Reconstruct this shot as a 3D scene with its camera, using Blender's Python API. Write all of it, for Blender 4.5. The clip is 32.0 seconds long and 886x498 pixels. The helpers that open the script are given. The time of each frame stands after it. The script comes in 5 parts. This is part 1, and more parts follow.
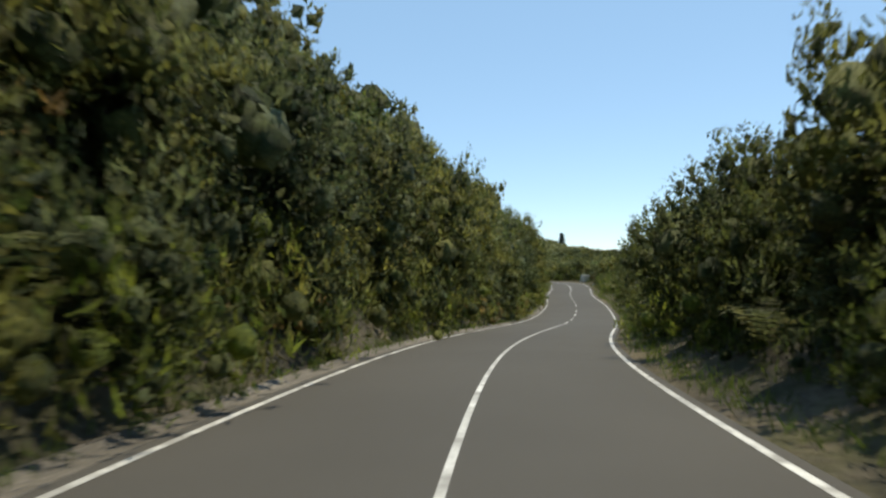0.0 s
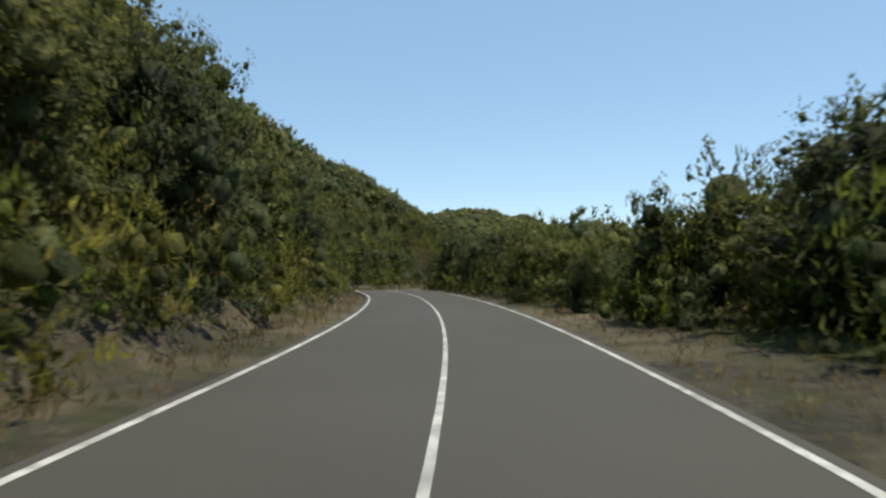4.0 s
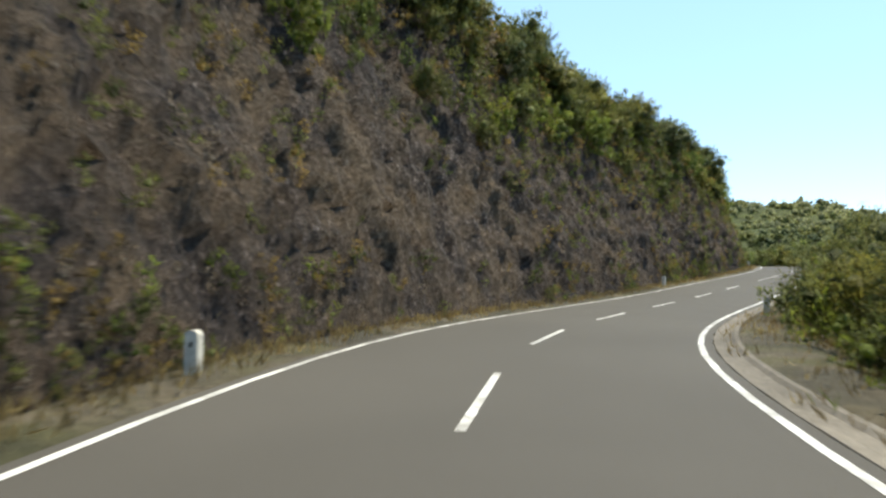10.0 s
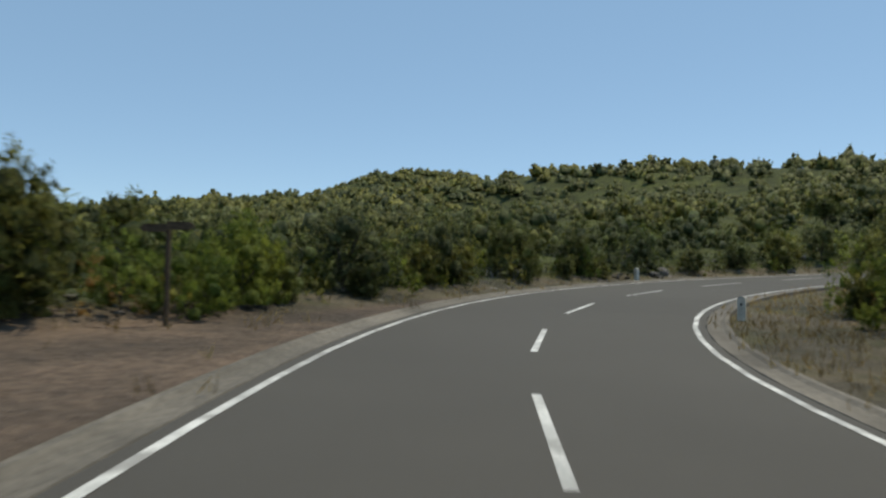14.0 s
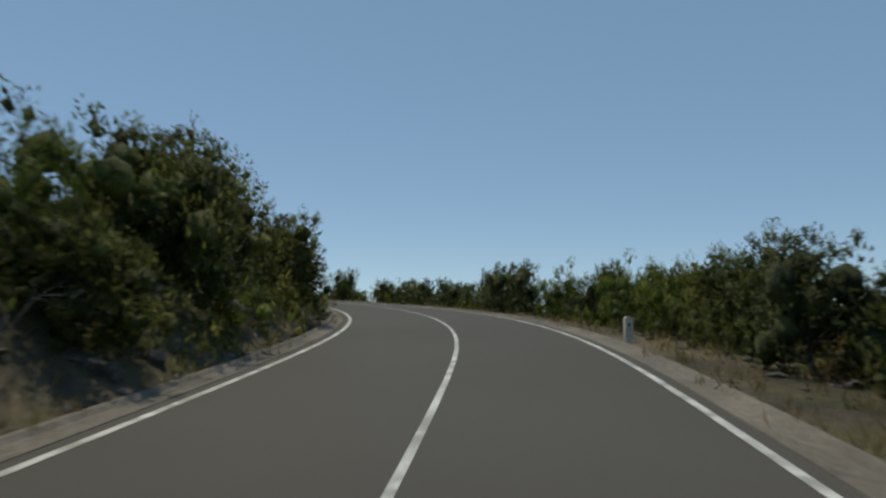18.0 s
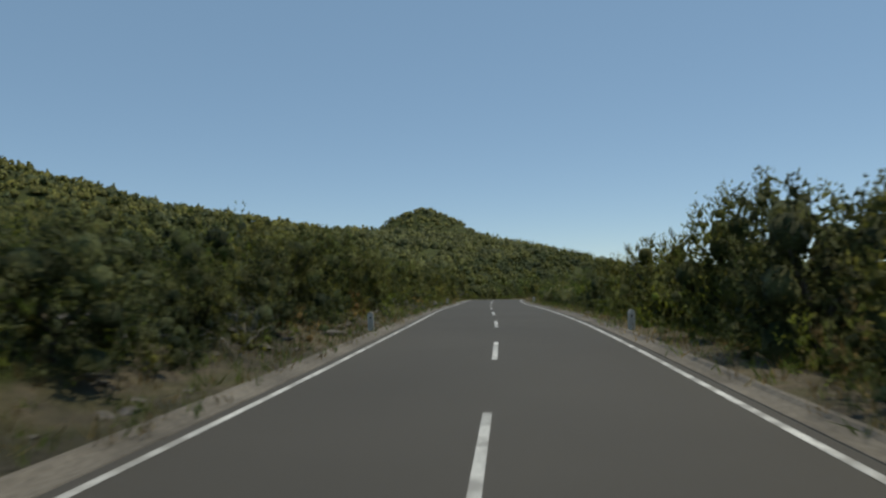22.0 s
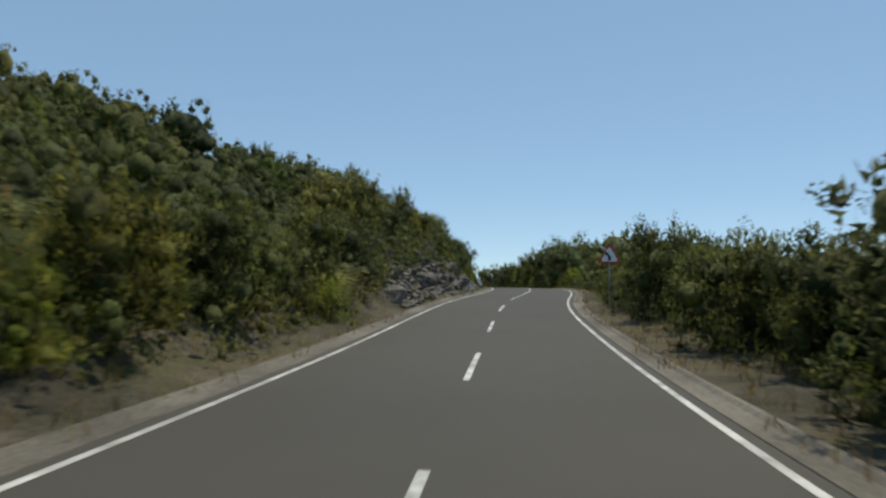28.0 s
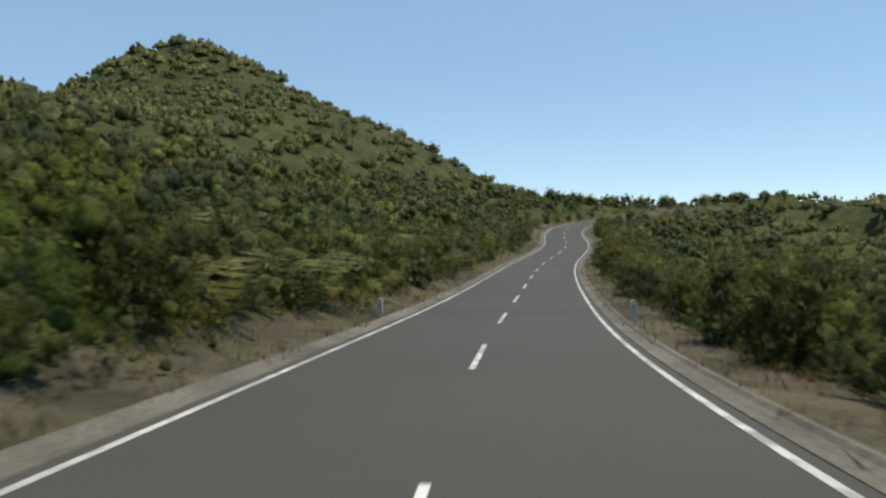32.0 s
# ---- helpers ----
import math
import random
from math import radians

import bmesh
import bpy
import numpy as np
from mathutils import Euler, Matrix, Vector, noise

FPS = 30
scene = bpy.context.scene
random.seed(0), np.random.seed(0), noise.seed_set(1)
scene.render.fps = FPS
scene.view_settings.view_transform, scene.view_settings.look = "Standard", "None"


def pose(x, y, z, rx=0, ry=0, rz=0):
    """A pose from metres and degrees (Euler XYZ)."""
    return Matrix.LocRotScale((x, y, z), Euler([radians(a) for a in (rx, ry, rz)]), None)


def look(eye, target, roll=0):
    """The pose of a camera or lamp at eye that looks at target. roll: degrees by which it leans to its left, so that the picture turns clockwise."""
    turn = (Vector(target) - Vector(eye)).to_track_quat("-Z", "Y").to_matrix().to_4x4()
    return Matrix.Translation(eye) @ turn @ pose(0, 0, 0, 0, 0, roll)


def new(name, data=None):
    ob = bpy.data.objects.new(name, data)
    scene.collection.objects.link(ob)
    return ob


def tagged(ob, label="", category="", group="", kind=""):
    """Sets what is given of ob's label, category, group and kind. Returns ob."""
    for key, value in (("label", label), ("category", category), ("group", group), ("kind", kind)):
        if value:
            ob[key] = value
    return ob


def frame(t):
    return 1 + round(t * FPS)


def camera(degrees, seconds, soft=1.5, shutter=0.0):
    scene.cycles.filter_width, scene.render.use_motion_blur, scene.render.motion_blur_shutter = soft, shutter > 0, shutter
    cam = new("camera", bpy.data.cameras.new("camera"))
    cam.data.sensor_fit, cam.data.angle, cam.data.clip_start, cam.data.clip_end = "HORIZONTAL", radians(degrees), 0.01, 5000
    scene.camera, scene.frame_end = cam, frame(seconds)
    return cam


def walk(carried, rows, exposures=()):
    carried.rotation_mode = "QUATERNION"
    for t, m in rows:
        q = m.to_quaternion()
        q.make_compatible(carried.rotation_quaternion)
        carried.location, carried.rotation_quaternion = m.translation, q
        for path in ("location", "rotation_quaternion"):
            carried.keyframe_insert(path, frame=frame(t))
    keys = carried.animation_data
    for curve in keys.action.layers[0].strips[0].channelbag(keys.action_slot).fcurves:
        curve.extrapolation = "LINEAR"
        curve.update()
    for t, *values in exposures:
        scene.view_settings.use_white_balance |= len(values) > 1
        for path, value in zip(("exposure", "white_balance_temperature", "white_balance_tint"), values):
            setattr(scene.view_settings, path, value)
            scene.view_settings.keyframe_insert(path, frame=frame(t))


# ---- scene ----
# seconds, stops, kelvin, tint
EXPOSURES = [(t, stops, 7300, 4) for t, stops in (
    (0, 0.5), (1, 0.2), (2, 0.5), (3, 0.12), (5.5, 0.95), (6.05, 1.05), (6.4, 0.45), (7, 0.35), (8, 0.3), (9, 0.45), (9.5, 0.85), (10, 1.2), (10.4, 1.15), (10.8, 0.35), (11, 0.25), (12, 0.0), (13, 0.2), (14, 0.1), (15.5, 0.05), (18, -0.35), (20, -0.6), (22, -0.3), (23, -0.3), (24, -0.1), (25, -0.15), (28, 0.05), (29, -0.0), (30, 0.15), (31, 0.15), (32, 0.25))]
cam = camera(63.19, 32.0, soft=2.4, shutter=0.12)

# seconds, place, heading, tilt, lean
DRIVE = [
    (0.00, 0.31, 10.01, 0.908, 5.04, 1.22, -0.41),
    (0.25, 0.46, 18.53, 0.518, 3.21, 0.33, 0.21),
    (0.50, 0.91, 26.90, 0.131, -0.26, -0.39, 0.51),
    (0.75, 1.67, 35.03, -0.265, -3.52, -0.52, -0.23),
    (1.00, 2.77, 42.89, -0.669, -4.13, -0.43, -1.14),
    (1.25, 4.01, 50.54, -1.072, -2.66, -0.08, -1.42),
    (1.50, 5.15, 58.03, -1.376, -1.96, 0.90, -1.34),
    (1.75, 6.17, 65.37, -1.561, -1.52, 1.85, -1.10),
    (2.00, 6.99, 72.56, -1.636, -0.72, 2.63, -0.92),
    (2.25, 7.60, 79.85, -1.665, 0.67, 2.90, -0.81),
    (2.50, 8.06, 87.42, -1.682, 1.73, 3.24, -0.66),
    (2.75, 8.45, 95.26, -1.686, 1.42, 3.36, -0.53),
    (3.00, 8.95, 103.37, -1.640, -0.70, 3.47, -0.44),
    (3.25, 9.55, 111.62, -1.498, -2.15, 2.71, -0.43),
    (3.50, 9.94, 119.89, -1.264, 0.98, 2.07, -0.42),
    (3.75, 9.83, 128.07, -1.070, 6.46, 1.33, -0.31),
    (4.00, 9.17, 136.09, -1.020, 10.81, 1.00, -0.21),
    (4.25, 8.04, 143.93, -1.106, 13.45, 0.37, -0.16),
    (4.50, 6.65, 151.64, -1.248, 15.41, 0.60, -0.13),
    (4.75, 5.05, 159.24, -1.384, 17.10, 0.75, -0.13),
    (5.00, 3.24, 166.75, -1.516, 19.09, 0.92, -0.15),
    (5.25, 1.24, 174.19, -1.643, 22.65, 1.35, -0.36),
    (5.50, -1.06, 181.56, -1.771, 26.68, 1.54, -0.25),
    (5.75, -3.66, 188.78, -1.932, 28.17, 0.93, 1.09),
    (6.00, -6.26, 195.88, -2.133, 25.20, 0.38, 2.28),
    (6.25, -8.37, 203.04, -2.374, 19.09, 0.63, 1.87),
    (6.50, -9.65, 210.38, -2.654, 12.98, 0.94, 0.87),
    (6.75, -10.19, 217.86, -2.956, 7.44, 1.11, -0.25),
    (7.00, -10.46, 225.46, -3.222, 4.27, 1.34, -1.29),
    (7.25, -10.68, 233.29, -3.448, 3.59, 1.72, -1.84),
    (7.50, -10.91, 241.51, -3.643, 4.57, 1.94, -2.02),
    (7.75, -11.33, 250.09, -3.839, 6.78, 1.98, -1.88),
    (8.00, -12.13, 259.03, -4.041, 9.32, 1.92, -1.46),
    (8.25, -13.28, 268.03, -4.244, 11.22, 1.67, -0.69),
    (8.50, -14.29, 276.86, -4.444, 12.17, 1.45, 0.22),
    (8.75, -15.02, 285.59, -4.646, 11.50, 1.71, 1.14),
    (9.00, -15.72, 294.24, -4.852, 11.14, 1.86, 1.79),
    (9.25, -16.51, 302.82, -5.037, 12.28, 1.62, 1.66),
    (9.50, -17.51, 311.35, -5.139, 13.30, 1.41, 1.25),
    (9.75, -18.60, 319.81, -5.155, 14.22, 1.55, 0.86),
    (10.00, -19.84, 328.18, -5.089, 16.01, 1.98, 0.60),
    (10.25, -20.84, 336.41, -4.961, 13.07, 2.45, 0.95),
    (10.50, -20.61, 344.48, -4.884, 2.35, 2.65, 1.23),
    (10.75, -19.44, 352.53, -4.773, -9.38, 4.00, 0.59),
    (11.00, -17.69, 360.54, -4.545, -15.62, 5.06, 0.06),
    (11.25, -15.15, 368.36, -4.200, -15.74, 5.23, 0.88),
    (11.50, -12.36, 376.13, -3.805, -14.54, 4.48, 1.61),
    (11.75, -10.17, 384.16, -3.403, -12.51, 3.78, 1.05),
    (12.00, -8.58, 392.39, -2.998, -7.36, 3.01, -0.22),
    (12.25, -7.63, 400.71, -2.751, 0.22, 1.88, -2.85),
    (12.50, -7.83, 409.09, -2.659, 7.25, 2.21, -4.45),
    (12.75, -9.14, 417.35, -2.588, 13.13, 2.80, -1.42),
    (13.00, -10.88, 425.48, -2.534, 16.57, 3.20, 1.96),
    (13.25, -12.62, 433.56, -2.469, 17.26, 3.41, 1.58),
    (13.50, -14.15, 441.66, -2.358, 16.37, 3.36, 0.59),
    (13.75, -15.55, 449.70, -2.203, 13.76, 2.79, 1.19),
    (14.00, -16.85, 457.66, -2.037, 10.86, 2.38, 0.95),
    (14.25, -17.36, 465.74, -1.836, 5.66, 1.46, 0.58),
    (14.50, -16.58, 473.70, -1.481, -6.78, 1.34, 0.77),
    (14.75, -14.18, 481.24, -1.064, -21.89, 2.56, 0.69),
    (15.00, -9.73, 487.95, -0.653, -34.89, 4.35, 1.06),
    (15.25, -3.72, 493.50, -0.227, -46.43, 5.17, 1.14),
    (15.50, 3.02, 498.21, 0.264, -53.28, 5.62, 0.68),
    (15.75, 10.12, 502.39, 0.793, -57.52, 5.83, 0.41),
    (16.00, 17.54, 505.85, 1.327, -63.35, 5.84, 0.33),
    (16.25, 25.23, 508.54, 1.862, -68.60, 5.86, 0.23),
    (16.50, 33.08, 510.65, 2.394, -71.61, 5.87, 0.18),
    (16.75, 40.97, 512.49, 2.911, -72.45, 5.63, 0.14),
    (17.00, 48.82, 514.23, 3.395, -72.91, 5.47, 0.14),
    (17.25, 56.64, 515.87, 3.847, -73.98, 5.63, 0.15),
    (17.50, 64.40, 517.39, 4.270, -75.03, 5.88, 0.19),
    (17.75, 72.12, 518.83, 4.723, -75.02, 6.11, 0.34),
    (18.00, 79.79, 520.24, 5.226, -74.79, 6.11, 0.41),
    (18.25, 87.45, 521.79, 5.782, -74.29, 5.88, 0.07),
    (18.50, 95.14, 523.74, 6.314, -70.09, 5.10, -0.14),
    (18.75, 102.60, 526.59, 6.808, -63.32, 4.13, 0.40),
    (19.00, 109.54, 530.59, 7.290, -53.41, 3.45, 1.05),
    (19.25, 115.52, 535.86, 7.762, -38.69, 3.85, 1.24),
    (19.50, 119.92, 542.45, 8.219, -22.83, 4.44, 1.45),
    (19.75, 122.37, 549.88, 8.655, -10.35, 4.22, 2.23),
    (20.00, 123.25, 557.52, 8.998, -0.82, 3.40, 2.78),
    (20.25, 123.05, 565.10, 9.213, 6.98, 3.39, 2.17),
    (20.50, 122.14, 572.57, 9.308, 12.42, 3.34, 1.34),
    (20.75, 120.89, 579.99, 9.274, 15.42, 2.68, 1.07),
    (21.00, 119.47, 587.47, 9.092, 16.84, 2.46, 0.85),
    (21.25, 117.82, 595.05, 8.926, 17.57, 2.86, 0.33),
    (21.50, 116.04, 602.80, 8.807, 17.98, 2.88, -0.23),
    (21.75, 114.20, 610.70, 8.724, 18.33, 2.71, -0.66),
    (22.00, 112.34, 618.71, 8.679, 18.52, 2.66, -1.05),
    (22.25, 110.50, 626.85, 8.674, 18.56, 3.19, -1.54),
    (22.50, 108.57, 635.12, 8.698, 18.68, 3.51, -1.70),
    (22.75, 106.46, 643.46, 8.684, 18.72, 3.22, -0.71),
    (23.00, 104.21, 651.88, 8.617, 18.78, 2.82, 0.11),
    (23.25, 101.98, 660.43, 8.495, 19.68, 2.47, -0.89),
    (23.50, 99.79, 669.11, 8.323, 20.94, 2.14, -1.85),
    (23.75, 97.55, 677.83, 8.189, 21.18, 1.48, -1.08),
    (24.00, 95.33, 686.51, 8.119, 19.33, 0.95, 0.23),
    (24.25, 93.32, 695.13, 8.046, 16.55, 0.26, 1.69),
    (24.50, 91.75, 703.70, 7.779, 13.77, -0.19, 2.64),
    (24.75, 90.62, 712.17, 7.449, 10.03, 0.40, 1.81),
    (25.00, 89.96, 720.49, 7.162, 6.95, 1.55, 0.67),
    (25.25, 89.82, 728.64, 6.990, 5.60, 1.49, 0.50),
    (25.50, 89.89, 736.64, 6.926, 4.97, 1.32, 0.55),
    (25.75, 90.01, 744.51, 6.905, 4.95, 1.19, 0.42),
    (26.00, 90.11, 752.30, 6.855, 5.22, 1.28, 0.29),
    (26.25, 90.11, 760.04, 6.778, 5.41, 1.19, 0.24),
    (26.50, 90.04, 767.74, 6.674, 5.58, 1.09, 0.22),
    (26.75, 89.95, 775.45, 6.561, 5.61, 1.10, 0.24),
    (27.00, 89.89, 783.18, 6.449, 5.02, 1.21, 0.30),
    (27.25, 89.94, 790.96, 6.338, 3.44, 1.76, 0.41),
    (27.50, 90.16, 798.81, 6.233, 1.66, 2.52, 0.56),
    (27.75, 90.59, 806.75, 6.208, 0.96, 3.71, 0.81),
    (28.00, 91.16, 814.79, 6.299, 0.39, 4.41, 0.92),
    (28.25, 91.75, 822.92, 6.511, -0.81, 3.78, 0.54),
    (28.50, 92.44, 831.13, 6.846, -1.80, 3.25, 0.15),
    (28.75, 93.37, 839.37, 7.285, -3.00, 4.13, 0.34),
    (29.00, 94.49, 847.62, 7.778, -5.99, 4.92, 0.49),
    (29.25, 95.68, 855.89, 8.249, -7.14, 4.20, -0.10),
    (29.50, 96.72, 864.18, 8.678, -2.68, 3.58, -0.54),
    (29.75, 97.29, 872.47, 9.045, 1.98, 3.74, 0.22),
    (30.00, 97.36, 880.75, 9.233, 4.02, 3.29, 1.01),
    (30.25, 97.13, 889.06, 9.297, 6.39, 2.35, 0.72),
    (30.50, 96.77, 897.45, 9.299, 9.32, 1.25, 0.55),
    (30.75, 95.94, 905.99, 9.235, 13.46, 0.19, 0.93),
    (31.00, 94.29, 914.62, 9.101, 20.24, -0.41, 1.06),
    (31.25, 91.79, 923.19, 8.824, 24.58, -1.11, 0.38),
    (31.50, 89.00, 931.70, 8.302, 24.60, -1.27, -0.33),
    (31.75, 86.19, 940.20, 7.685, 24.33, -1.39, -0.43),
    (32.00, 83.32, 948.68, 7.071, 23.94, -1.07, -0.36),
]


def seat(x, y, z, heading, tilt, lean):
    """The pose of the windscreen camera."""
    return pose(x, y, z, 90 + tilt, 0, heading) @ pose(0, 0, 0, 0, 0, lean)


walk(cam, [(r[0], seat(*r[1:])) for r in DRIVE], EXPOSURES)

# ---- light ----
SUN_ELEVATION, SUN_BEARING = 67.0, 40.0      # degrees above the horizon; clockwise from +y
world = bpy.data.worlds.new("world")
scene.world = world
world.use_nodes = True
sky = world.node_tree.nodes.new("ShaderNodeTexSky")
sky.sky_type, sky.sun_disc = "NISHITA", False
sky.sun_elevation, sky.sun_rotation = radians(SUN_ELEVATION), radians(SUN_BEARING)
sky.altitude, sky.air_density, sky.dust_density, sky.ozone_density = 2500, 0.88, 0.0, 0.8
back = world.node_tree.nodes["Background"]
back.inputs["Strength"].default_value = 0.15
even = world.node_tree.nodes.new("ShaderNodeMix")
even.data_type, even.inputs[0].default_value, even.inputs[7].default_value = "RGBA", 0.5, (1.65, 3.0, 4.95, 1)
world.node_tree.links.new(sky.outputs[0], even.inputs[6])
world.node_tree.links.new(even.outputs[2], back.inputs["Color"])

sun_data = bpy.data.lights.new("sun", "SUN")
sun_data.energy, sun_data.angle, sun_data.color = 3.2, radians(0.6), (1.0, 0.93, 0.82)
sun = new("sun", sun_data)
el, az = radians(SUN_ELEVATION), radians(SUN_BEARING)
sun.matrix_world = look((0, 0, 300), Vector((0, 0, 300)) - Vector((math.sin(az) * math.cos(el), math.cos(az) * math.cos(el), math.sin(el))))


# ---- materials ----
def material(name, rough=0.9):
    m = bpy.data.materials.new(name)
    m.use_nodes = True
    b = m.node_tree.nodes["Principled BSDF"]
    b.inputs["Roughness"].default_value = rough
    b.inputs["Specular IOR Level"].default_value = 0.3
    return m, m.node_tree.nodes, m.node_tree.links, b


def ramp(nodes, links, source, stops):
    r = nodes.new("ShaderNodeValToRGB")
    while len(r.color_ramp.elements) < len(stops):
        r.color_ramp.elements.new(0.5)
    for e, (at_, c) in zip(r.color_ramp.elements, stops):
        e.position, e.color = at_, (*c, 1)
    links.new(source, r.inputs[0])
    return r.outputs[0]


def noise_tex(nodes, links, scale, detail=4, rough=0.6, coords="Object"):
    tc = nodes.new("ShaderNodeTexCoord")
    n = nodes.new("ShaderNodeTexNoise")
    n.inputs["Scale"].default_value, n.inputs["Detail"].default_value, n.inputs["Roughness"].default_value = scale, detail, rough
    links.new(tc.outputs[coords], n.inputs["Vector"])
    return n.outputs[0]


def mix(nodes, links, factor, a, b, kind="MIX"):
    m = nodes.new("ShaderNodeMix")
    m.data_type, m.blend_type = "RGBA", kind
    for k, v in ((0, factor), (6, a), (7, b)):
        if isinstance(v, bpy.types.NodeSocket):
            links.new(v, m.inputs[k])
        else:
            m.inputs[k].default_value = v if k == 0 else (*v, 1)
    return m.outputs[2]


def bump(nodes, links, b, height, strength=0.5, distance=0.02):
    n = nodes.new("ShaderNodeBump")
    n.inputs["Strength"].default_value, n.inputs["Distance"].default_value = strength, distance
    links.new(height, n.inputs["Height"])
    links.new(n.outputs[0], b.inputs["Normal"])


def two_scale(name, dark, light, big, small, rough=0.9, relief=0.5, depth=0.02, tint=None, patchy=(0.62, 1.15)):
    """Noise at two scales between two colours, with fine relief."""
    m, nodes, links, b = material(name, rough)
    fine = noise_tex(nodes, links, small, 6, 0.7)
    c = ramp(nodes, links, fine, [(0.3, dark), (0.72, light)])
    broad = ramp(nodes, links, noise_tex(nodes, links, big, 3), [(0.35, (patchy[0],) * 3), (0.65, (patchy[1],) * 3)])
    c = mix(nodes, links, 1.0, c, broad, "MULTIPLY")
    if tint:
        c = mix(nodes, links, ramp(nodes, links, noise_tex(nodes, links, big * 2.7, 4), [(0.48, (0, 0, 0)), (0.62, (1, 1, 1))]), c, tint)
    links.new(c, b.inputs["Base Color"])
    bump(nodes, links, b, fine, relief, depth)
    return m


def leafy(name, dark, light, dry=None, soft=0.48):
    """Foliage: every plant, every tuft and every spray differs a little; some light comes through the leaves."""
    m, nodes, links, b = material(name, 0.6)
    info, geo = nodes.new("ShaderNodeObjectInfo"), nodes.new("ShaderNodeNewGeometry")

    def spread(scale, detail, rough):
        n = nodes.new("ShaderNodeTexNoise")
        n.inputs["Scale"].default_value, n.inputs["Detail"].default_value, n.inputs["Roughness"].default_value = scale, detail, rough
        links.new(geo.outputs["Position"], n.inputs["Vector"])
        return n.outputs[0]

    tuft = spread(1.5, 2, 0.5)
    both = nodes.new("ShaderNodeMath")
    both.operation, both.inputs[1].default_value, both.inputs[2].default_value = "MULTIPLY_ADD", 0.36, -0.18
    links.new(geo.outputs["Random Per Island"], both.inputs[0])
    total = nodes.new("ShaderNodeMath")
    total.operation = "ADD"
    wider = nodes.new("ShaderNodeMath")
    wider.operation, wider.inputs[1].default_value, wider.inputs[2].default_value = "MULTIPLY_ADD", 1.9, -0.45
    links.new(tuft, wider.inputs[0])
    links.new(both.outputs[0], total.inputs[0]), links.new(wider.outputs[0], total.inputs[1])
    mid = tuple((a + e) / 2 * f for a, e, f in zip(dark, light, (1.0, .92, .9)))
    c = ramp(nodes, links, total.outputs[0], [(0.25, dark), (0.52, mid), (0.80, light)])
    v = ramp(nodes, links, info.outputs["Random"], [(0.0, (0.70, 0.78, 0.74)), (0.5, (1, 1, 1)), (1.0, (1.28, 1.14, 0.85))])
    c = mix(nodes, links, 1.0, c, v, "MULTIPLY")
    fine = spread(16, 4, 0.75)
    c = mix(nodes, links, 1.0, c, ramp(nodes, links, fine, [(0.36, (0.60, 0.63, 0.61)), (0.52, (1.0, 1.0, 1.0)), (0.68, (1.5, 1.42, 1.25))]), "MULTIPLY")
    bump(nodes, links, b, fine, 1.0, 0.10)
    patch = ramp(nodes, links, spread(0.11, 3, 0.5), [(0.38, (0.8, 0.83, 0.8)), (0.62, (1.22, 1.18, 1.0))])
    c = mix(nodes, links, 1.0, c, patch, "MULTIPLY")
    if dry:
        c = mix(nodes, links, ramp(nodes, links, noise_tex(nodes, links, 0.9, 3), [(0.58, (0, 0, 0)), (0.72, (1, 1, 1))]), c, dry)
    links.new(c, b.inputs["Base Color"])
    tr = nodes.new("ShaderNodeBsdfTranslucent")
    links.new(c, tr.inputs["Color"])
    ms = nodes.new("ShaderNodeMixShader")
    ms.inputs[0].default_value = soft
    links.new(b.outputs[0], ms.inputs[1])
    links.new(tr.outputs[0], ms.inputs[2])
    links.new(ms.outputs[0], nodes["Material Output"].inputs["Surface"])
    return m


HEATH = leafy("tree_heath_leaves", (0.060, 0.079, 0.023), (0.261, 0.288, 0.100))
LAUREL = leafy("laurel_leaves", (0.052, 0.078, 0.032), (0.235, 0.269, 0.128))
BRIGHT = leafy("young_shoots", (0.075, 0.121, 0.023), (0.240, 0.313, 0.071))
FERN = leafy("bracken_fronds", (0.090, 0.110, 0.040), (0.300, 0.320, 0.170))
BLOSSOM = leafy("pale_blossom", (0.38, 0.38, 0.30), (0.62, 0.62, 0.52))
PINE = leafy("pine_needles", (0.014, 0.026, 0.012), (0.045, 0.065, 0.026))
STRAW = leafy("dry_grass", (0.17, 0.12, 0.055), (0.42, 0.33, 0.17))
OCHRE = leafy("ochre_dry_leaves", (0.12, 0.096, 0.038), (0.33, 0.26, 0.105))
GREYLEAF = leafy("grey_rosettes", (0.09, 0.080, 0.078), (0.27, 0.245, 0.235))
BARK = two_scale("bark", (0.05, 0.04, 0.03), (0.20, 0.17, 0.13), 1.5, 18, relief=0.8)
DEADWOOD = two_scale("bleached_branches", (0.20, 0.18, 0.15), (0.45, 0.42, 0.37), 2.0, 20)
ASPHALT = two_scale("asphalt", (0.066, 0.060, 0.052), (0.088, 0.081, 0.070), 0.16, 55, 0.82, 0.5, 0.01, patchy=(0.84, 0.98))
PAINT = two_scale("road_paint", (0.42, 0.42, 0.40), (0.78, 0.77, 0.73), 0.9, 30, 0.6, 0.3, 0.004, (0.30, 0.29, 0.27))
CONCRETE = two_scale("weathered_concrete", (0.09, 0.080, 0.066), (0.235, 0.21, 0.175), 0.4, 14, 0.9, 0.5)


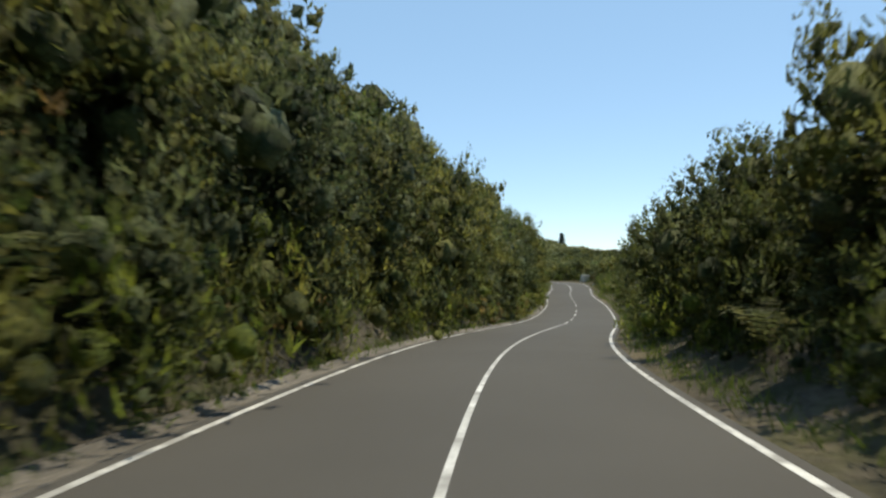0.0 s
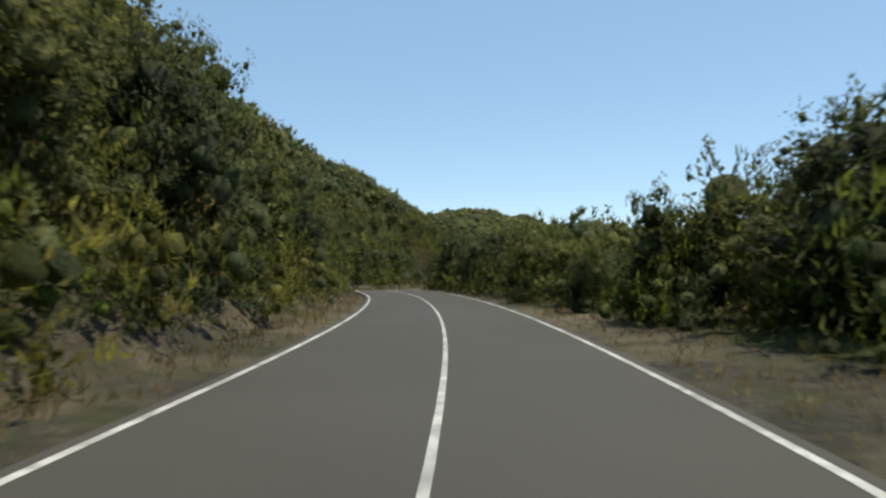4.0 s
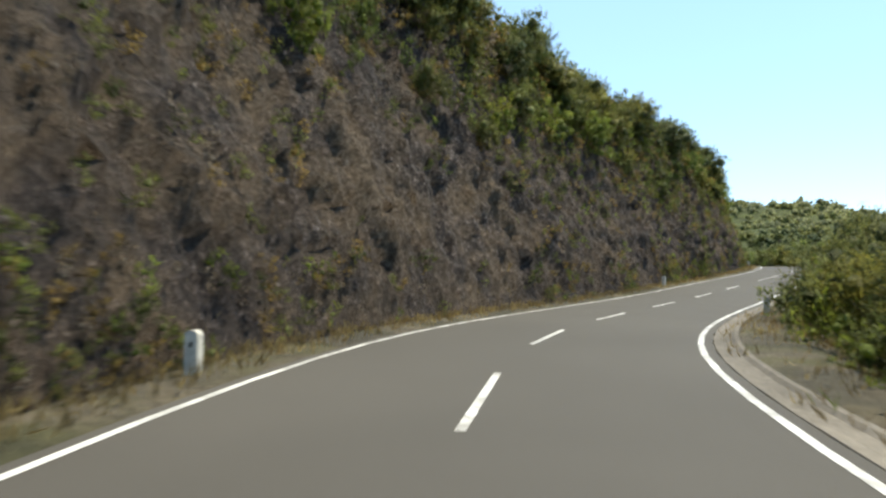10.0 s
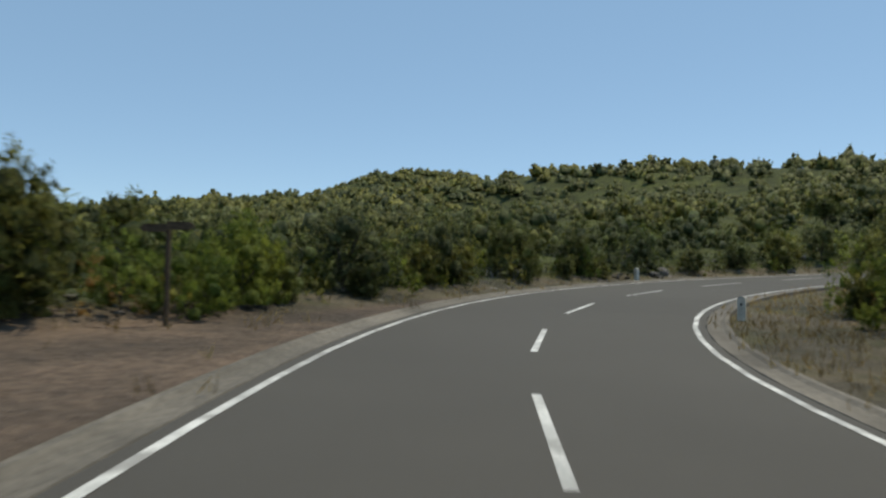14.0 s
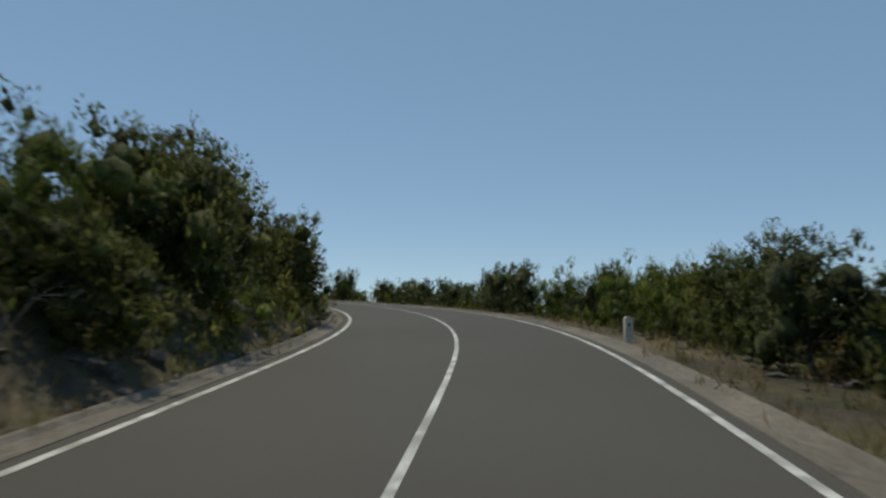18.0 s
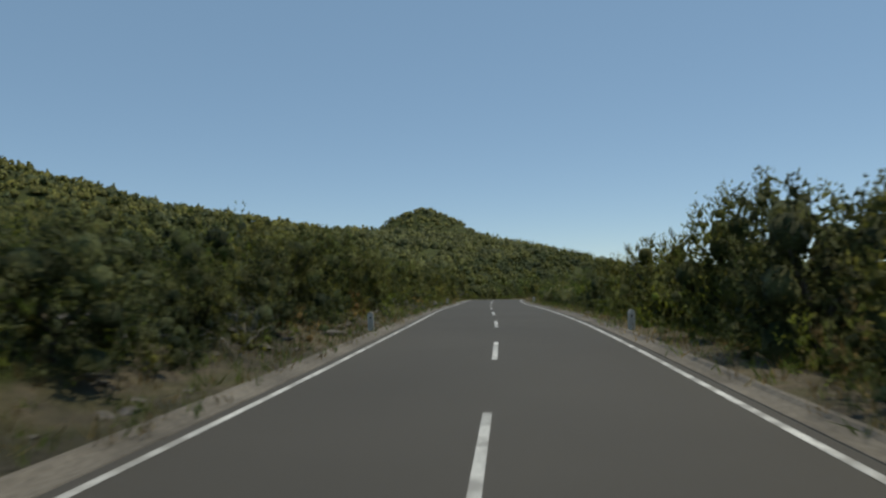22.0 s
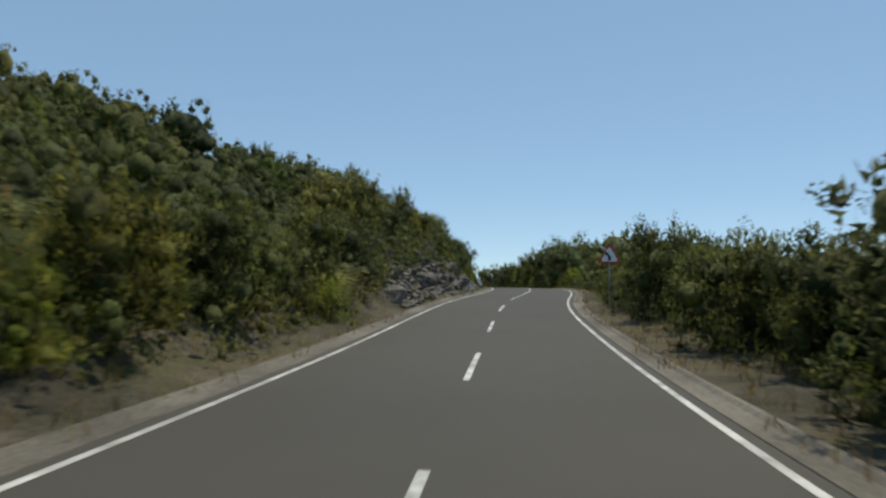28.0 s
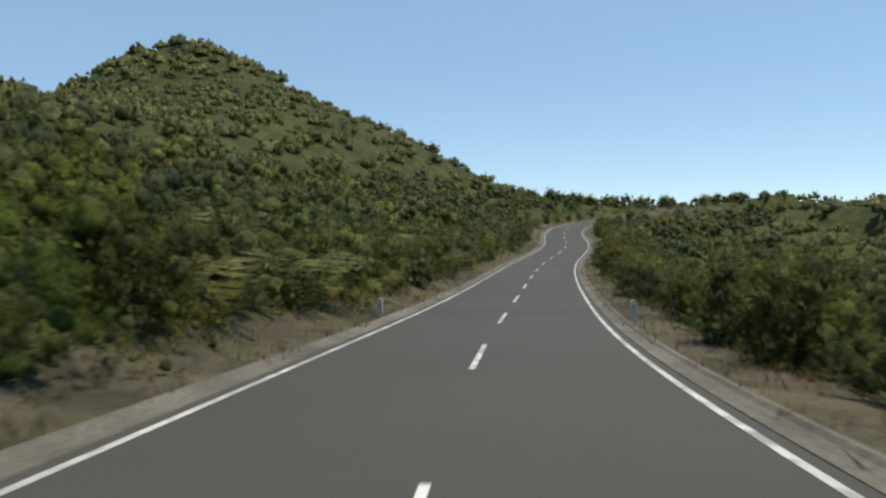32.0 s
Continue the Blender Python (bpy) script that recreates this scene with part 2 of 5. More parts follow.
def cut_rock():
    """Dark brown volcanic rock: cracks, crumbled grain, ochre and violet stains."""
    m, nodes, links, b = material("volcanic_rock", 0.93)
    fine = noise_tex(nodes, links, 5.5, 8, 0.72)
    crack = nodes.new("ShaderNodeTexVoronoi")
    crack.feature, crack.inputs["Scale"].default_value = "F1", 5.0
    tc = nodes.new("ShaderNodeTexCoord")
    warp = nodes.new("ShaderNodeVectorMath")
    warp.operation = "ADD"
    links.new(tc.outputs["Object"], warp.inputs[0]), links.new(fine, warp.inputs[1])
    links.new(warp.outputs[0], crack.inputs["Vector"])
    c = ramp(nodes, links, fine, [(0.36, (0.014, 0.011, 0.010)), (0.50, (0.046, 0.036, 0.032)), (0.60, (0.100, 0.080, 0.072)), (0.69, (0.34, 0.305, 0.285))])
    stain = ramp(nodes, links, noise_tex(nodes, links, 0.55, 4), [(0.40, (0, 0, 0)), (0.62, (0.75, 0.75, 0.75))])
    c = mix(nodes, links, stain, c, mix(nodes, links, fine, (0.040, 0.029, 0.018), (0.19, 0.140, 0.088)))
    c = mix(nodes, links, 1.0, c, ramp(nodes, links, noise_tex(nodes, links, 0.22, 3), [(0.36, (0.66, 0.62, 0.64)), (0.64, (1.2, 1.15, 1.1))]), "MULTIPLY")
    links.new(c, b.inputs["Base Color"])
    height = mix(nodes, links, 0.25, fine, crack.outputs["Distance"])
    bump(nodes, links, b, height, 1.0, 0.6)
    return m


ROCK = cut_rock()
PALE_ROCK = two_scale("boulder_rock", (0.07, 0.065, 0.058), (0.27, 0.25, 0.225), 0.6, 4.5, 0.92, 1.0, 0.08)
POST_STONE = two_scale("lime_washed_stone", (0.52, 0.48, 0.40), (0.80, 0.75, 0.65), 2.5, 22, 0.85, 0.5)
METAL, _n, _l, _b = material("galvanised_steel", 0.45)
_b.inputs["Base Color"].default_value, _b.inputs["Metallic"].default_value = (0.42, 0.43, 0.44, 1), 0.8
SIGN_WHITE, _n, _l, _b = material("sign_white", 0.4)
_b.inputs["Base Color"].default_value = (0.75, 0.75, 0.73, 1)
SIGN_RED, _n, _l, _b = material("sign_red", 0.4)
_b.inputs["Base Color"].default_value = (0.50, 0.03, 0.03, 1)
BLACK, _n, _l, _b = material("sign_black", 0.5)
_b.inputs["Base Color"].default_value = (0.02, 0.02, 0.02, 1)

# the road's course: metres along it, bend in hundredths of a radian per metre (left is positive)
BENDS_SOUTH = [
    (-10, 0.378), (14, -0.785), (22, -0.944), (38, 0.457), (46, 0.171), (70, 0.34),
    (94, -0.53), (110, 1.271), (134, 0.397), (158, 0.381), (174, 0.648), (182, -0.081),
    (190, -1.514), (198, -1.566), (214, -0.111), (246, 0.255), (262, -0.229), (294, 0.543),
    (310, 0.092), (318, 0.397), (326, -1.177), (334, -3.028), (350, -0.15), (366, -0.429),
    (390, 1.799), (398, 1.76), (414, 0.463), (430, -0.367), (446, 0.273), (454, -0.128),
    (470, -3.869), (478, -3.921), (502, -0.58), (518, -1.472), (542, -0.067), (566, -0.181),
]
BENDS_NORTH = [
    (582, -0.092), (590, 0.217), (598, 1.468), (606, 1.888), (622, 3.339), (630, 3.358),
    (650, 1.794), (670, 0.124), (702, 0.003), (734, 0.205), (750, -0.165), (766, 0.061),
    (782, -0.711), (806, -0.479), (814, -0.202), (838, 0.03), (862, 0.03), (886, -0.325),
    (906, -0.236), (926, -0.007), (942, -0.878), (958, 1.417), (974, 0.243), (982, 0.067),
    (998, 1.047), (1006, 1.648), (1022, -0.077), (1038, 0.128), (1054, -0.553), (1070, -0.037),
    (1090, -0.129), (1110, -0.544), (1134, 0.967), (1158, -1.332), (1174, -2.34), (1194, -2.036),
    (1214, -1.291),
]
# metres along it, grade in per cent
GRADES_SOUTH = [
    (-10, -4.51), (14, -4.59), (38, -5.37), (62, -0.5), (86, 0.04), (110, 3.36),
    (134, -1.84), (170, -1.6), (206, -4.18), (230, -2.31), (260, -2.22), (290, -2.41),
    (326, 1.75), (338, 0.56), (362, 4.74), (386, 4.92), (398, 1.11), (422, 0.54),
    (445, 2.1), (446, 2.04), (458, 2.61), (470, 5.26), (490, 4.75), (506, 6.48),
    (536, 6.55), (566, 5.23), (590, 7.35),
]
GRADES_NORTH = [
    (600, 6.25), (626, 5.78), (638, 5.49), (665, -0.14), (674, -2.85), (686, -1.66),
    (722, 0.43), (758, -2.1), (782, -0.2), (794, -3.62), (806, -4.03), (830, -0.1),
    (860, -1.49), (890, -1.38), (926, 5.1), (938, 6.06), (962, 4.64), (974, 1.18),
    (1010, -2.04), (1022, -6.12), (1034, -7.19), (1046, -6.53), (1070, -1.89), (1100, 1.4),
    (1130, 5.71), (1154, 8.1), (1184, 8.47), (1214, 8.33),
]

HALF = 2.7                                   # centre line to edge line
RS = np.arange(-10.0, 1205.0, 1.0)
_bend = np.interp(RS, *zip(*(BENDS_SOUTH + BENDS_NORTH))) * 0.01
_grade = np.interp(RS, *zip(*(GRADES_SOUTH + GRADES_NORTH))) * 0.01


def _sum(v):
    return np.concatenate([[0.0], np.cumsum((v[1:] + v[:-1]) / 2)])


RT = _sum(_bend)
_mid = (RT[1:] + RT[:-1]) / 2
RX = np.concatenate([[0.0], np.cumsum(-np.sin(_mid))])
RY = np.concatenate([[0.0], np.cumsum(np.cos(_mid))])
RZ = _sum(_grade)


def tipped(s, o):
    """How far the road's cross fall in the sharp right-hand bend lifts a place beside its centre."""
    return -np.interp(s, (450, 464, 484, 502), (0, .034, .034, 0)) * np.clip(o, -7, 7)


def on_road(s, o, dz=0.0):
    """World places at s metres along the road, o metres to the right of its centre, dz above it (arrays or numbers)."""
    h = np.interp(s, RS, RT)
    return np.stack(np.broadcast_arrays(np.interp(s, RS, RX) + o * np.cos(h), np.interp(s, RS, RY) + o * np.sin(h), np.interp(s, RS, RZ) + tipped(s, o) + dz), -1)


def nearest(x, y):
    """For arrays of places: metres along the road and to the right of it."""
    s, o = np.empty(len(x)), np.empty(len(x))
    for i in range(0, len(x), 4000):
        a, b = x[i:i + 4000, None], y[i:i + 4000, None]
        j = ((a - RX[None, ::2]) ** 2 + (b - RY[None, ::2]) ** 2).argmin(1) * 2
        dx, dy = a[:, 0] - RX[j], b[:, 0] - RY[j]
        along = np.clip(-dx * np.sin(RT[j]) + dy * np.cos(RT[j]), -1.2, 1.2)
        side = dx * np.cos(RT[j]) + dy * np.sin(RT[j])
        s[i:i + 4000], o[i:i + 4000] = RS[j] + along, np.sign(side) * np.hypot(dx, dy)
    return s, o


# what lies beside the road: along, foot of the bank from the centre, its steepness, its height, slope beyond
LEFT = [
    (-12, 3.7, 1.3, 3.22, 0.67), (40, 3.7, 1.1, 9.2, 0.62), (80, 3.7, 1, 7.8, 0.65), (120, 4.6, 1, 5.57, 0.56), (150, 4.6, 1.2, 6, 0.7),
    (200, 4.6, 1.2, 8.09, 1.02), (240, 4.6, 1.4, 8.25, 1.09), (255, 4.3, 2.4, 12.34, 0.67), (330, 4.3, 2.4, 14.16, 0.79), (395, 4.3, 2.4, 8.81, 0.33),
    (410, 4.3, 1, 3.98, 0.5), (440, 4.3, 0.6, 2, 0.25), (453, 13, 0.3, 0.28, 0.09), (461.5, 12, 0.3, 0.25, 0.05), (464, 7.0, 0.3, 0.25, 0.03), (468, 5.4, 0.3, 0.25, 0.02), (475, 4.4, 0.3, 0.22, 0.01),
]
LEFT_NORTH = [
    (490, 4.3, 0.4, 0.27, 0.16), (560, 4.3, 0.7, 4.87, 0.21), (590, 3.8, 0.9, 3.2, 0.15), (606, 3.8, 0.9, 1.8, -0.1), (620, 3.8, 0.8, 1.3, -0.15), (640, 3.8, 0.7, 1.18, 0.06), (680, 4.3, 0.5, 0.69, -0.02),
    (760, 4.3, 0.4, 1.17, 0.14), (800, 4.3, 0.35, 0.3, -0.2), (860, 4.3, 0.6, 1.96, 0.25), (900, 4.3, 0.8, 1.24, 0.48), (950, 4.3, 1.1, 3.8, 0.4),
    (1000, 4.3, 1.1, 4, 0.29), (1030, 4.3, 0.5, 1.82, 0.24), (1110, 4.4, 0.5, 1.42, 0.29), (1210, 4.4, 0.5, 0.22, 0.22),
]
RIGHT = [
    (-12, 4, 0.9, 3.65, 0.1), (40, 4, 0.5, 0.17, -0.01), (80, 4, 0.7, 3.07, -0), (110, 4.4, 0.3, 3.46, -0), (130, 4.4, -0.2, -0.01, -0.09),
    (180, 4.3, 0.3, 1.73, -0.1), (230, 4.4, -0.2, -1.33, -0.12), (330, 4.4, -0.3, -2, -0.12), (400, 4.6, -0.2, -1.5, -0.18), (460, 6, 0.3, 0.6, -0.12),
]
RIGHT_NORTH = [
    (500, 6, 0.25, 0.11, -0.14), (560, 4.5, 0.1, 1.2, -0.12), (640, 4.3, -0.3, -2.19, -0.13), (720, 4.4, -0.2, -1, -0.1), (900, 4.4, -0.15, -0.48, -0.07),
    (940, 4.4, 0.2, 0.46, -0.03), (965, 4.4, -0.9, -0.8, 0), (1000, 4.4, 0.5, 2.48, -0.08), (1030, 4.4, -0.2, -0.55, -0.1), (1210, 4.4, -0.2, -1, -0.1),
]
LEFT, RIGHT = LEFT + LEFT_NORTH, RIGHT + RIGHT_NORTH
# hills: place, height, radii
HILLS = [(-72, 1111, 2.2, 120, 150), (-72, 1111, 30.0, 40, 40), (-28, 1085, 16.5, 60, 70), (-110, 720, 21.3, 70, 120), (150, 1270, -20, 120, 120), (-210, 1010, 37.4, 90, 120), (60, 640, 2.6, 70, 80)]
SWELLS = [(-70, 750, 11.8), (-160, 750, -7), (10, 950, 6.9), (-70, 850, 5.7), (-160, 660, -4.9), (-70, 420, -5.2), (-70, 1050, -4.5), (-70, 660, -3.6), (10, 1050, 2.3), (10, 750, -3.3)]
KNOLLS = [(40, 1140, -13.8), (-25, 610, 8.5), (10, 610, 6.2), (100, 1100, 6.4), (-60, 610, 1.6), (80, 610, -6.5), (45, 610, 3.9), (10, 520, 1.2), (80, 580, -10.2), (-25, 580, -3.8), (4, 602, -2.0), (-40, 821, -6), (-17, 848, -4)]
HILLS += [(x, y, h, 60, 60) for x, y, h in SWELLS] + [(x, y, h, 32, 32) for x, y, h in KNOLLS]


def beside(table, s, d):
    foot, steep, high, beyond = (np.interp(s, [r[0] for r in table], [r[k] for r in table]) for k in (1, 2, 3, 4))
    d = d - foot
    steep = np.where(np.abs(steep) < 0.05, 0.05, steep)
    width = np.maximum(np.abs(high / steep), 0.3)
    up = high * np.clip(d / width, 0, 1)
    rest = np.maximum(d - width, 0)
    return np.where(d > 0, up + beyond * 45 * (1 - np.exp(-rest / 45)), -0.03 * np.clip((d + foot - HALF) / 2, 0, 1))


def ground_z(x, y, s=None, o=None, rough=1.0):
    x, y = np.asarray(x, float), np.asarray(y, float)
    if s is None:
        s, o = nearest(x, y)
    d = np.abs(o)
    z = np.interp(s, RS, RZ) + np.where(o < 0, beside(LEFT, s, d), beside(RIGHT, s, d))
    z = z + tipped(s, o)
    away = np.clip((d - 9) / 40, 0, 1)
    away = away * away * (3 - 2 * away)
    for cx, cy, h, rx, ry in HILLS:
        z = z + away * h * np.exp(-((x - cx) / rx) ** 2 - ((y - cy) / ry) ** 2)
    wob = np.sin(x * .21 + y * .13) * np.sin(y * .17 - x * .08) + .6 * np.sin(x * .5 + 1.3) * np.sin(y * .43 + .4)
    z = z + rough * wob * np.clip((d - 5.5) / 25, 0, 1) * (0.5 + 2.0 * np.clip((d - 60) / 300, 0, 1))
    return z


def mesh_from(name, verts, faces, mat=None, smooth=False):
    me = bpy.data.meshes.new(name)
    me.from_pydata([tuple(v) for v in verts], [], [tuple(int(i) for i in f) for f in faces])
    if mat:
        me.materials.append(mat)
    if smooth:
        me.polygons.foreach_set("use_smooth", [True] * len(me.polygons))
    me.update()
    return me


def tri_mesh(name, verts, tris, normals, mat):
    """A mesh from arrays of places and triangles."""
    me = bpy.data.meshes.new(name)
    me.vertices.add(len(verts))
    me.vertices.foreach_set("co", np.asarray(verts, np.float32).ravel())
    n = len(tris)
    me.loops.add(3 * n)
    me.loops.foreach_set("vertex_index", np.asarray(tris, np.int32).ravel())
    me.polygons.add(n)
    me.polygons.foreach_set("loop_start", np.arange(0, 3 * n, 3, dtype=np.int32))
    me.polygons.foreach_set("loop_total", np.full(n, 3, np.int32))
    me.materials.append(mat)
    me.update(calc_edges=True)
    me.validate()
    if normals is not None:
        me.normals_split_custom_set_from_vertices(np.asarray(normals, np.float32))
    return me


def part(name, me, parent, label=""):
    ob = new(name, me)
    ob.parent = parent
    return tagged(ob, label)


def strip(name, s, rows, mat, smooth=False):
    """A band along the road: rows are (offset, height) pairs from left to right."""
    s = np.asarray(s, float)
    v = np.concatenate([on_road(s, o, z) for o, z in rows])
    n, faces = len(s), []
    for r in range(len(rows) - 1):
        for i in range(n - 1):
            faces.append((r * n + i, (r + 1) * n + i, (r + 1) * n + i + 1, r * n + i + 1))
    return mesh_from(name, v, faces, mat, smooth)


# ---- ground and road ----
def build_ground():
    from mathutils import geometry
    pts = []
    s = np.arange(-8, 1203, 3.0)
    for o in (2.5, 2.93, 3.6, 4.4, 5.2, 6.2, 7.4, 8.8, 10.4, 12.2, 14.5, 17.5):
        for side in (-1, 1):
            p = on_road(s, side * o)
            ps, po = nearest(p[:, 0], p[:, 1])
            keep = np.abs(np.abs(po) - o) < 0.35
            pts.append(p[keep, :2])
    rng = np.random.RandomState(3)
    for step, lo, hi, reach in ((4.5, 19, 60, 0), (7, 62, 170, 0), (12, 174, 320, 0), (28, 325, 520, 0), (110, 540, 1900, 0), (420, 1950, 4300, 0)):
        gx, gy = np.meshgrid(np.arange(RX.min() - hi, RX.max() + hi, step), np.arange(RY.min() - hi, RY.max() + hi, step))
        x, y = gx.ravel() + rng.uniform(-.3, .3, gx.size) * step, gy.ravel() + rng.uniform(-.3, .3, gx.size) * step
        _, o = nearest(x, y)
        keep = (np.abs(o) > lo) & (np.abs(o) < hi)
        pts.append(np.stack([x[keep], y[keep]], -1))
    core = on_road(np.arange(-8, 1203, 6.0), 0.0)[:, :2]
    pts = np.concatenate([core] + pts)
    out = geometry.delaunay_2d_cdt([Vector(p) for p in pts.tolist()], [], [], 0, 1e-4)
    v = np.array([(p.x, p.y) for p in out[0]])
    z = ground_z(v[:, 0], v[:, 1])
    s_, o_ = nearest(v[:, 0], v[:, 1])
    z = np.where(np.abs(o_) < 3.3, z - 0.08, z)
    z = np.where((s_ > 250) & (s_ < 401) & (o_ < -4.0) & (o_ > -13), np.maximum(z - 3.2, np.interp(s_, RS, RZ) - .05), z)
    me = mesh_from("ground", np.column_stack([v, z]), out[2], None, True)
    me.materials.append(GROUND)
    foot = np.where(o_ < 0, np.interp(s_, [r[0] for r in LEFT], [r[1] for r in LEFT]), np.interp(s_, [r[0] for r in RIGHT], [r[1] for r in RIGHT]))
    park = (o_ < -3) & (o_ > -14) & (s_ > 443) & (s_ < np.where(o_ < -7.3, 463.5, 463.5 + (o_ + 7.3) * 2.3))
    slope = 1.1 + 1.0 * ((s_ > 140) & (s_ < 250) & (o_ < 0)) + 1.2 * ((s_ > 934) & (s_ < 968) & (o_ < 0))
    soil = me.attributes.new("soil", "FLOAT", "POINT")
    soil.data.foreach_set("value", np.where(park, 1, np.clip((foot + slope - np.abs(o_)) / slope, 0, 1)).astype(np.float32))
    gravel = me.attributes.new("gravel", "FLOAT", "POINT")
    gravel.data.foreach_set("value", np.where(park, 1.0, 0.0).astype(np.float32))
    return me


m, nodes, links, b = material("scrub_ground", 0.95)
fine = noise_tex(nodes, links, 1.1, 6, 0.7)
grit = noise_tex(nodes, links, 7.0, 6, 0.7)
green = ramp(nodes, links, fine, [(0.30, (0.030, 0.040, 0.010)), (0.5, (0.052, 0.064, 0.016)), (0.72, (0.082, 0.096, 0.026))])
soil_colour = ramp(nodes, links, grit, [(0.3, (0.058, 0.049, 0.041)), (0.72, (0.160, 0.136, 0.113))])
soil_colour = mix(nodes, links, ramp(nodes, links, noise_tex(nodes, links, 0.9, 4), [(0.45, (0, 0, 0)), (0.62, (0.8, 0.8, 0.8))]), soil_colour, (0.080, 0.078, 0.040))
soil_colour = mix(nodes, links, ramp(nodes, links, noise_tex(nodes, links, 0.37, 3), [(0.5, (0, 0, 0)), (0.66, (0.7, 0.7, 0.7))]), soil_colour, (0.142, 0.116, 0.090))
stones = ramp(nodes, links, grit, [(0.3, (0.085, 0.060, 0.052)), (0.72, (0.21, 0.155, 0.135))])


def surface_kind(name):
    at_ = nodes.new("ShaderNodeAttribute")
    at_.attribute_name = name
    return at_.outputs["Fac"]


edge = nodes.new("ShaderNodeMath")
edge.operation = "ADD"
links.new(surface_kind("soil"), edge.inputs[0]), links.new(fine, edge.inputs[1])
c = mix(nodes, links, ramp(nodes, links, edge.outputs[0], [(0.62, (0, 0, 0)), (0.86, (1, 1, 1))]), green, soil_colour)
c = mix(nodes, links, surface_kind("gravel"), c, stones)
clumps = ramp(nodes, links, noise_tex(nodes, links, 0.30, 5, 0.7), [(0.40, (0.55, 0.58, 0.55)), (0.60, (1.25, 1.22, 1.1))])
c = mix(nodes, links, 1.0, c, clumps, "MULTIPLY")
broad = ramp(nodes, links, noise_tex(nodes, links, 0.03, 4), [(0.36, (0.78, 0.8, 0.76)), (0.64, (1.18, 1.14, 1.0))])
links.new(mix(nodes, links, 1.0, c, broad, "MULTIPLY"), b.inputs["Base Color"])
bump(nodes, links, b, mix(nodes, links, 0.3, fine, grit), 1.0, 0.3)
GROUND = m
ground = tagged(new("ground", build_ground()), "scrub covered volcanic hillsides round the road", "ground", kind="structure")

EDGE = HALF + 0.22
along = np.arange(-8, 1201, 2.0)
road = tagged(new("road", strip("road", along, [(-EDGE, -0.12), (-EDGE + .02, 0.0), (0, 0.03), (EDGE - .02, 0.0), (EDGE, -0.12)], ASPHALT)),
              "dark grey asphalt country road with white lines", "road", kind="structure")


def crown_z(o):
    return 0.03 * (1 - abs(o) / EDGE) + 0.004


def line(name, s0, s1, o, width=0.10):
    s = np.linspace(s0, s1, max(2, int((s1 - s0) / 2) + 1))
    return part(name, strip(name, s, [(o - width / 2, crown_z(o - width / 2)), (o + width / 2, crown_z(o + width / 2))], PAINT), road)


for a, b_ in ((-8, 121), (123.5, 1200)):
    line("edge_line", a, b_, -HALF)
    line("edge_line", a, b_, HALF)
for a, b_ in ((-8, 38), (123.5, 216), (368, 421), (494.8, 709), (943, 1049)):
    line("centre_line", a, b_, 0, .078)
for o in (-.045, .045):
    line("centre_line", 97, 121, o, 0.05)
for s0, s1, period, long_, double in ((39.2, 64, 6.3, 2.9, 0), (66.5, 96, 6.35, 3.0, 1), (220.9, 250, 6.0, 2.8, 0), (253.2, 322, 7.55, 3.5, 0), (327.6, 363, 6.45, 3.1, 0), (420.8, 455, 8.0, 3.4, 0), (458.5, 493, 6.03, 2.95, 0),
                                      (713.2, 778, 8.35, 3.5, 0), (780.6, 831, 6.85, 3.1, 0), (834.0, 943, 8.41, 3.6, 0), (1054.7, 1198, 8.2, 3.4, 0)):
    s = s0
    while s + long_ <= s1 + 1:
        for o in ((-.045, .045) if double else (0,)):
            line("lane_dash", s, s + long_, o, 0.05 if double else 0.095)
        s += period

# ---- plants ----
def sprays(rng, at_, way, count, length, width, spread):
    """Leaves or blades, count at each of the places at_, pointing roughly along way, as arrays of places and triangles."""
    n = len(at_) * count
    d = np.repeat(way, count, 0) + rng.normal(0, spread, (n, 3))
    d /= np.linalg.norm(d, axis=1, keepdims=True) + 1e-9
    base = np.repeat(at_, count, 0)
    ln = length * rng.uniform(.6, 1.3, (n, 1))
    side = np.cross(d, rng.normal(0, 1, (n, 3)))
    side /= np.linalg.norm(side, axis=1, keepdims=True) + 1e-9
    w = width * rng.uniform(.7, 1.3, (n, 1))
    a, b_, c = base - side * w * .5 - d * ln * .35, base + side * w * .5 - d * ln * .1, base + d * ln * .65
    v = np.stack([a, b_, c], 1).reshape(-1, 3)
    return v, np.arange(len(v)).reshape(-1, 3)


def unit(v):
    return v / (np.linalg.norm(v, axis=-1, keepdims=True) + 1e-9)


_g = (1 + 5 ** .5) / 2
ICO_V = np.array([(-1, _g, 0), (1, _g, 0), (-1, -_g, 0), (1, -_g, 0), (0, -1, _g), (0, 1, _g), (0, -1, -_g), (0, 1, -_g), (_g, 0, -1), (_g, 0, 1), (-_g, 0, -1), (-_g, 0, 1)]) / math.hypot(1, _g)
ICO_F = np.array([(0, 11, 5), (0, 5, 1), (0, 1, 7), (0, 7, 10), (0, 10, 11), (1, 5, 9), (5, 11, 4), (11, 10, 2), (10, 7, 6), (7, 1, 8),
                  (3, 9, 4), (3, 4, 2), (3, 2, 6), (3, 6, 8), (3, 8, 9), (4, 9, 5), (2, 4, 11), (6, 2, 10), (8, 6, 7), (9, 8, 1)])
